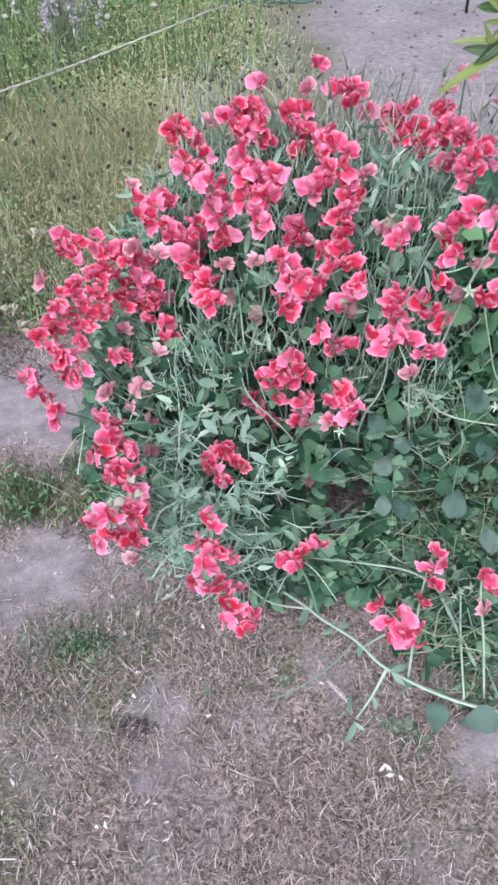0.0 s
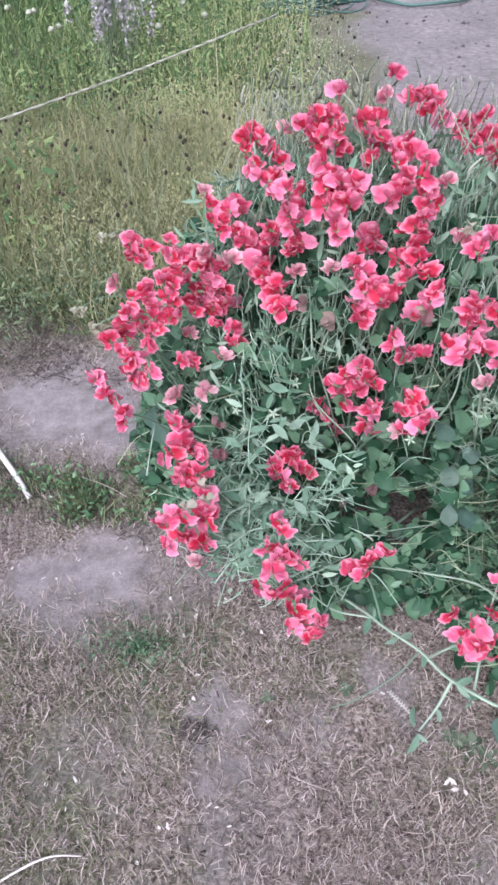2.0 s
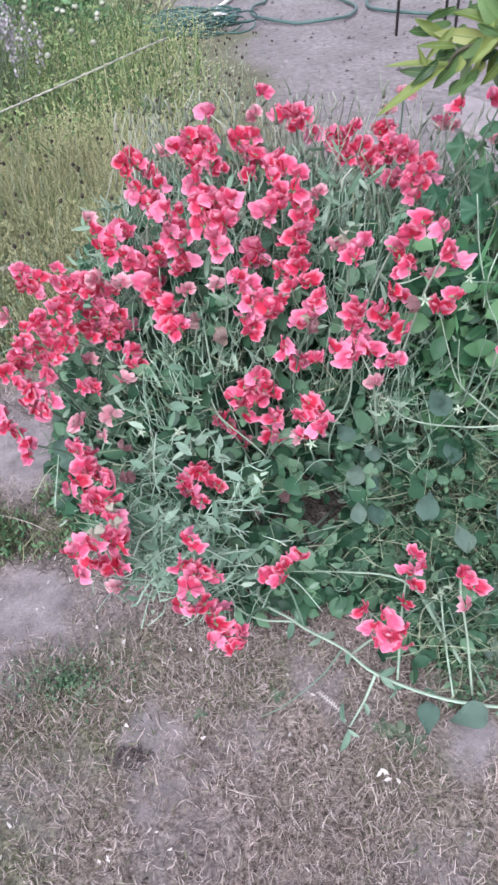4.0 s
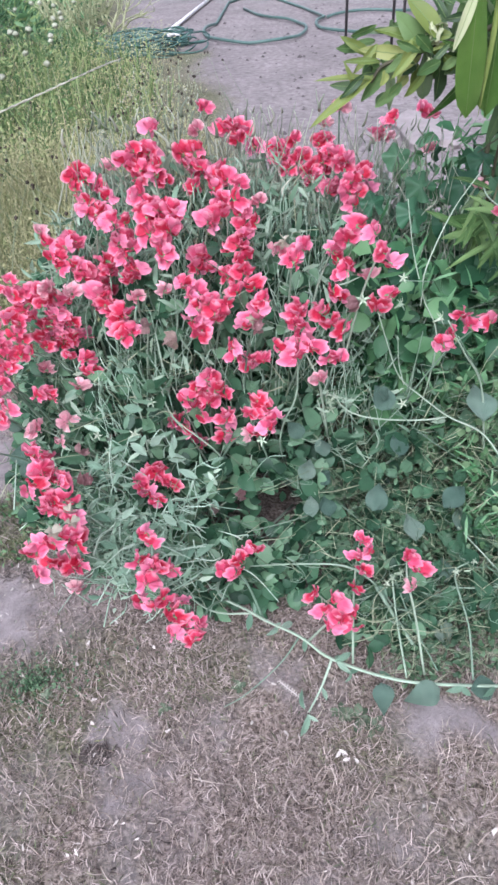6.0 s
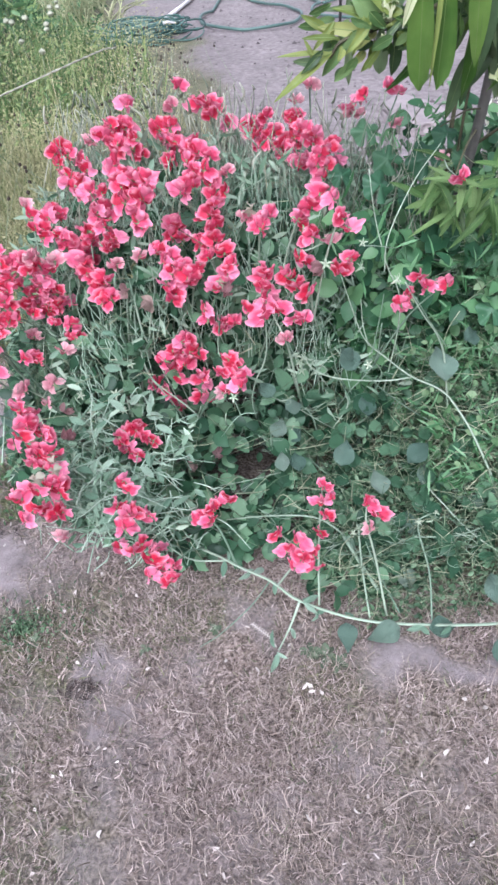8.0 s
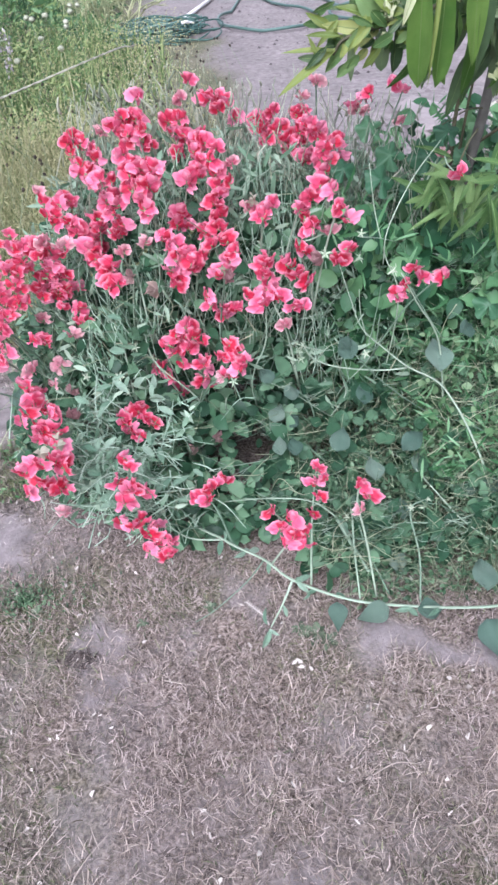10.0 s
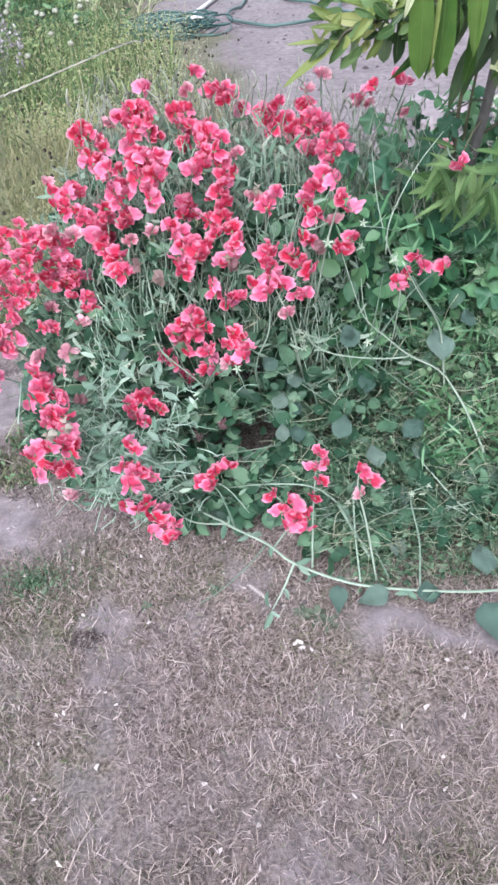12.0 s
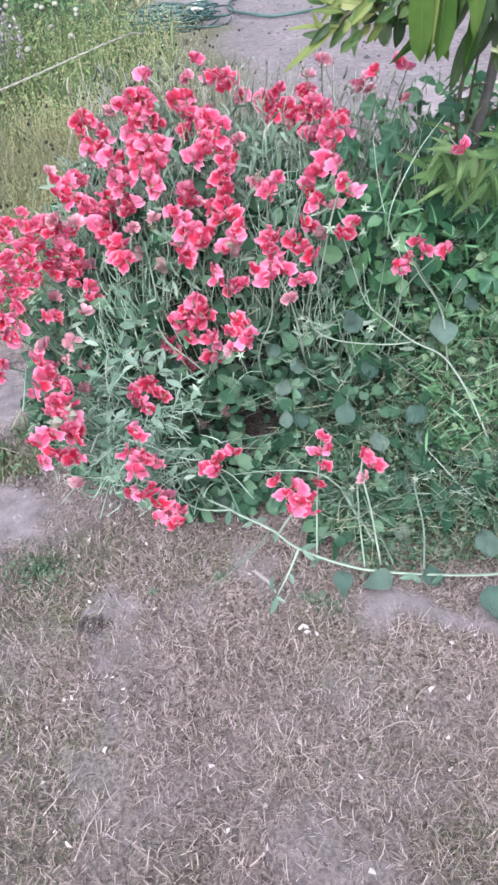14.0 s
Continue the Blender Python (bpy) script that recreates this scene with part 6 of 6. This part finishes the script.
# ---- seed heads over the meadow grass ----
def seed_head_mesh(mat, r, long):
    geo = Geo()
    verts, faces = [], []
    for i in range(6):
        t = i / 5
        w = r * math.sin(math.pi * (0.08 + 0.84 * t))
        for k in range(6):
            a = 2 * math.pi * k / 6 + 0.5 * i
            verts.append((w * math.cos(a), w * math.sin(a), long * (t - 0.5)))
    for i in range(5):
        for k in range(6):
            a, b = i * 6 + k, i * 6 + (k + 1) % 6
            faces.append((a, b, b + 6, a + 6))
    faces += [tuple(range(6))[::-1], tuple(range(30, 36))]
    return geo.add(verts, faces).mesh("seed_head", mat)


HEAD = seed_head_mesh(M_SEED, 0.0060, 0.014)
PUFF = seed_head_mesh(M_PUFF, 0.021, 0.032)
STALKS = [tube(Geo(), smooth_line([(0, 0, 0), (0.01 * s, 0.012, -0.2), (0.02 * s, 0.0, -0.42)], 4), 0.0009, 0.0013, 3).mesh("stalk", M_STEM_STUFF) for s in (-1, 0, 1)]
for i in range(200):
    x, y = (random.uniform(-1.5, 0.22), random.uniform(1.7, 3.3)) if i % 4 else (random.uniform(-0.1, 0.40), random.uniform(2.8, 4.6))
    z = random.uniform(0.24, 0.42)
    weed = tagged(new("plantain", HEAD), "dark plantain seed head on a thin stalk in the meadow grass", "plantain", "plantains in the meadow")
    weed.matrix_basis = pose(x, y, z, random.gauss(0, 14), random.gauss(0, 14), random.uniform(0, 360))
    put("stalk", random.choice(STALKS), weed, Matrix.Diagonal((1, 1, z / 0.42 + 0.02, 1)))
for i in range(90):
    x = random.uniform(-2.8, -0.5)
    y = random.uniform(4.2, 7.6)
    z = random.uniform(0.30, 0.46) + 0.06 * max(0, y - 5.5)
    weed = tagged(new("wild_flower", PUFF), "pale round wild flower head on a stalk", "wild flower", "pale wild flowers")
    weed.matrix_basis = pose(x, y, z, random.gauss(0, 14), random.gauss(0, 14), 0)
    put("stalk", STALKS[1], weed, Matrix.Diagonal((1.6, 1.6, z / 0.42 + 0.02, 1)))
gx, gy = scatter(700, -0.16, 0.26, 3.2, 4.2, lambda x, y: 0 * x + 1)
daisies = [(a, b, random.uniform(0.2, 0.36)) for a, b in zip(gx[:260], gy[:260])]
pick_daisy = iter(daisies)
stuff("pale_weed_blooms", leaf_cloud("pale_weed_blooms", 250, lambda: next(pick_daisy), 0.009, 0.006, M_PUFF), "patch of tiny pale weed blooms", "weed")

# ---- cord stretched over the meadow grass ----
def cord():
    """A two-ply white cord, sagging a little, tied between the weeds and the far heap."""
    line = smooth_line([(-1.75, 1.35, 0.36), (-0.87, 2.45, 0.42), (-0.64, 2.85, 0.42), (-0.20, 3.72, 0.42), (-0.18, 5.1, 0.21), (-0.15, 6.4, 0.02)], 40)
    geo = Geo()
    for turn in (0, math.pi):
        pts = [p + Vector((math.cos(turn + i * 0.9), 0, math.sin(turn + i * 0.9))) * 0.0019 for i, p in enumerate(line)]
        tube(geo, pts, 0.0024, 0.0024, 5)
    ob = tagged(new("cord", geo.mesh("cord", M_ROPE)), "white twisted cord stretched between two thin stakes", "cord")
    for x, y, h in ((-1.75, 1.35, 0.40), (-0.15, 6.4, 0.10)):
        put("stake", tube(Geo(), [(x, y, -0.03), (x, y, h * 0.5), (x, y, h)], 0.006, 0.006, 6).mesh("stake", M_TWIG), ob)


cord()

# ---- the lilac-flowered clump ----
clump = empty("lilac_clump", (-1.02, 4.2, 0.0), "drooping clump of pale lilac flower spikes in the weeds", "flowering plant")
for i in range(40):
    verts, tris = [], []
    top = Vector((random.gauss(0, 0.085), random.gauss(-0.05, 0.1), random.uniform(0.36, 0.60)))
    foot = Vector((random.gauss(0, 0.05), random.gauss(0, 0.05), 0))
    stalk = put("stem", tube(Geo(), smooth_line([foot, foot.lerp(top, 0.6) + Vector((0, 0, 0.1)), top], 4), 0.004, 0.002, 3).mesh("stem", M_STEM_STUFF), clump)
    for q in range(30):
        n = Vector((random.gauss(0, 1), random.gauss(0, 1), random.gauss(0, 1))).normalized()
        m = facing(top + n * 0.022 + Vector((0, 0, random.uniform(-0.09, 0.03))), n, (0, 0.3, 1), random.uniform(0.7, 1.3))
        k = len(verts)
        for p in ((-0.007, 0, 0), (0, -0.008, 0.002), (0.007, 0, 0), (0, 0.009, 0.002)):
            verts.append(tuple(m @ Vector(p)))
        tris += [(k, k + 1, k + 2), (k, k + 2, k + 3)]
    tagged(put("flower_spike", tri_mesh("flower_spike", np.array(verts), np.array(tris), M_LILAC), stalk), "pale lilac florets", kind="stuff")

# ---- garden hose, cord heap, pipe and stakes on the far soil ----
def ring(cx, cy, rx, ry, a0, a1, n=70):
    return [(cx + rx * math.cos(radians(a0 + (a1 - a0) * i / n)), cy + ry * math.sin(radians(a0 + (a1 - a0) * i / n)), 0.02 + 0.012 * abs(math.sin(i * 0.21))) for i in range(n + 1)]


hose = smooth_line(ring(2.20, 7.05, 0.57, 0.66, 490, 135) + [(1.75, 8.3, 0.02), (1.6, 9.3, 0.02), (1.3, 9.6, 0.02), (1.05, 9.2, 0.02)] + ring(1.05, 7.17, 0.47, 0.70, 130, 415) + [(1.22, 8.1, 0.02), (1.15, 8.6, 0.02)], 1)
tagged(new("garden_hose", tube(Geo(), hose, 0.0135, 0.0135, 8).mesh("garden_hose", M_HOSE)), "green garden hose lying in loops on bare soil", "hose")
geo = Geo()
for i in range(46):
    cx, cy, r = random.uniform(-0.2, 0.22), random.uniform(6.45, 7.2), random.uniform(0.14, 0.32)
    z = random.uniform(0.01, 0.09)
    a0 = random.uniform(0, 360)
    tube(geo, [(cx + r * 1.2 * math.cos(a), cy + r * 0.8 * math.sin(a), z + 0.02 * math.sin(3 * a + i)) for a in (radians(a0 + 300 * k / 20) for k in range(21))], 0.007, 0.007, 4)
tagged(new("cord_heap", geo.mesh("cord_heap", M_NET)), "heap of tangled green cord on the soil", "cord", kind="stuff")
tagged(new("pipe", tube(Geo(), [(0.20, 7.22, 0.03), (0.45, 8.1, 0.03), (0.95, 9.9, 0.03)], 0.018, 0.018, 10).mesh("pipe", M_PIPE)), "white plastic pipe lying on the soil", "pipe")
for x, y, r in ((1.565, 5.80, 0.011), (1.99, 5.97, 0.012), (1.925, 5.53, 0.011)):
    geo = tube(Geo(), [(x, y, -0.05), (x + 0.004, y, 0.5), (x + 0.01, y + 0.01, 1.1)], r, r, 8)
    for k in range(24):
        tube(geo, [(x, y, 0.03 + 0.045 * k), (x, y, 0.036 + 0.045 * k)], r * 1.18, r * 1.18, 8)
    tagged(new("stake", geo.mesh("stake", M_IRON)), "dark ribbed iron stake driven into the soil", "stake", "iron stakes")


def rock(name, at, size, label):
    bm = bmesh.new()
    bmesh.ops.create_icosphere(bm, subdivisions=5, radius=1.0)
    for v in bm.verts:
        k = 1 + 0.18 * noise.noise(v.co * 1.7 + Vector(at)) + 0.06 * noise.noise(v.co * 6) + 0.025 * noise.noise(v.co * 17)
        v.co = Vector((max(-0.8, min(0.8, v.co.x)) * size[0], max(-0.8, min(0.8, v.co.y)) * size[1], max(-0.5, min(0.6, v.co.z)) * size[2])) * k
    me = bpy.data.meshes.new(name)
    bm.to_mesh(me)
    me.polygons.foreach_set("use_smooth", np.ones(len(me.polygons), dtype=bool))
    bm.free()
    me.materials.append(M_STONE)
    ob = tagged(new(name, me), label, "stone")
    ob.location = at
    return ob


rock("stone", (1.39, 3.5, 0.0), (0.17, 0.34, 0.10), "pale plaster-coated stone block on the soil")

# clods and pebbles on the far soil
geo = Geo()
for i in range(1100):
    x, y = random.uniform(-0.1, 2.6), random.uniform(2.6, 8.5)
    if float(bare_soil(x, y)) < 0.5:
        continue
    s = random.uniform(0.005, 0.024) * random.random() + 0.004
    verts = [(x + s * math.cos(a) * random.uniform(0.7, 1.2), y + s * math.sin(a) * random.uniform(0.7, 1.2), 0.0) for a in (0, 1.2, 2.4, 3.6, 4.9)] + [(x, y, s * 0.8)]
    geo.add(verts, [(k, (k + 1) % 5, 5) for k in range(5)])
tagged(new("soil_clods", geo.mesh("soil_clods", M_CLOD)), "small clods and pebbles on the bare soil", "soil", kind="stuff")


def fitting(x, y):
    """A white push-on hose fitting: a collar and a nozzle."""
    geo = tube(Geo(), [(x, y, 0.11), (x + 0.03, y + 0.01, 0.115), (x + 0.06, y + 0.02, 0.11)], 0.013, 0.013, 10)
    tube(geo, [(x + 0.06, y + 0.02, 0.11), (x + 0.09, y + 0.03, 0.105), (x + 0.11, y + 0.04, 0.10)], 0.009, 0.007, 10)
    tagged(new("hose_fitting", geo.mesh("hose_fitting", M_PIPE)), "white plastic hose fitting on the cord heap", "hose fitting", "fittings on the heap")


fitting(0.22, 6.62)


def dry_weed(x, y, h, seed):
    """A wiry branched weed with pale stems that fork to thin ends."""
    r = random.Random(seed)
    plant = empty("branched_weed", (x, y, 0.0), "wiry pale green branched weed beside the cord heap", "weed", "branched weeds")

    def fork(geo, p, d, length, rad, depth):
        q = p + d * length
        tube(geo, smooth_line([p, p.lerp(q, 0.5) + Vector((r.gauss(0, 0.06), r.gauss(0, 0.06), 0.02)) * length, q], 3), rad, rad * 0.65, 4)
        if depth:
            for k in range(r.choice((2, 3))):
                e = (d + Vector((r.gauss(0, 0.6), r.gauss(0, 0.5), r.gauss(0.1, 0.3)))).normalized()
                fork(geo, p.lerp(q, r.uniform(0.45, 1.0)), e, length * r.uniform(0.55, 0.8), rad * 0.62, depth - 1)

    for k in range(9):
        geo = Geo()
        fork(geo, Vector((r.gauss(0, 0.04), r.gauss(0, 0.04), 0)), Vector((r.gauss(0.1, 0.55), r.gauss(0, 0.4), 1)).normalized(), h * r.uniform(0.45, 0.6), 0.009, 3)
        tagged(put("stem", geo.mesh("stem", M_WIRY), plant), "wiry forked stem", kind="stuff")


dry_weed(-0.46, 6.85, 0.55, 1)
dry_weed(-0.28, 7.3, 0.5, 2)
dry_weed(-0.75, 7.4, 0.45, 3)
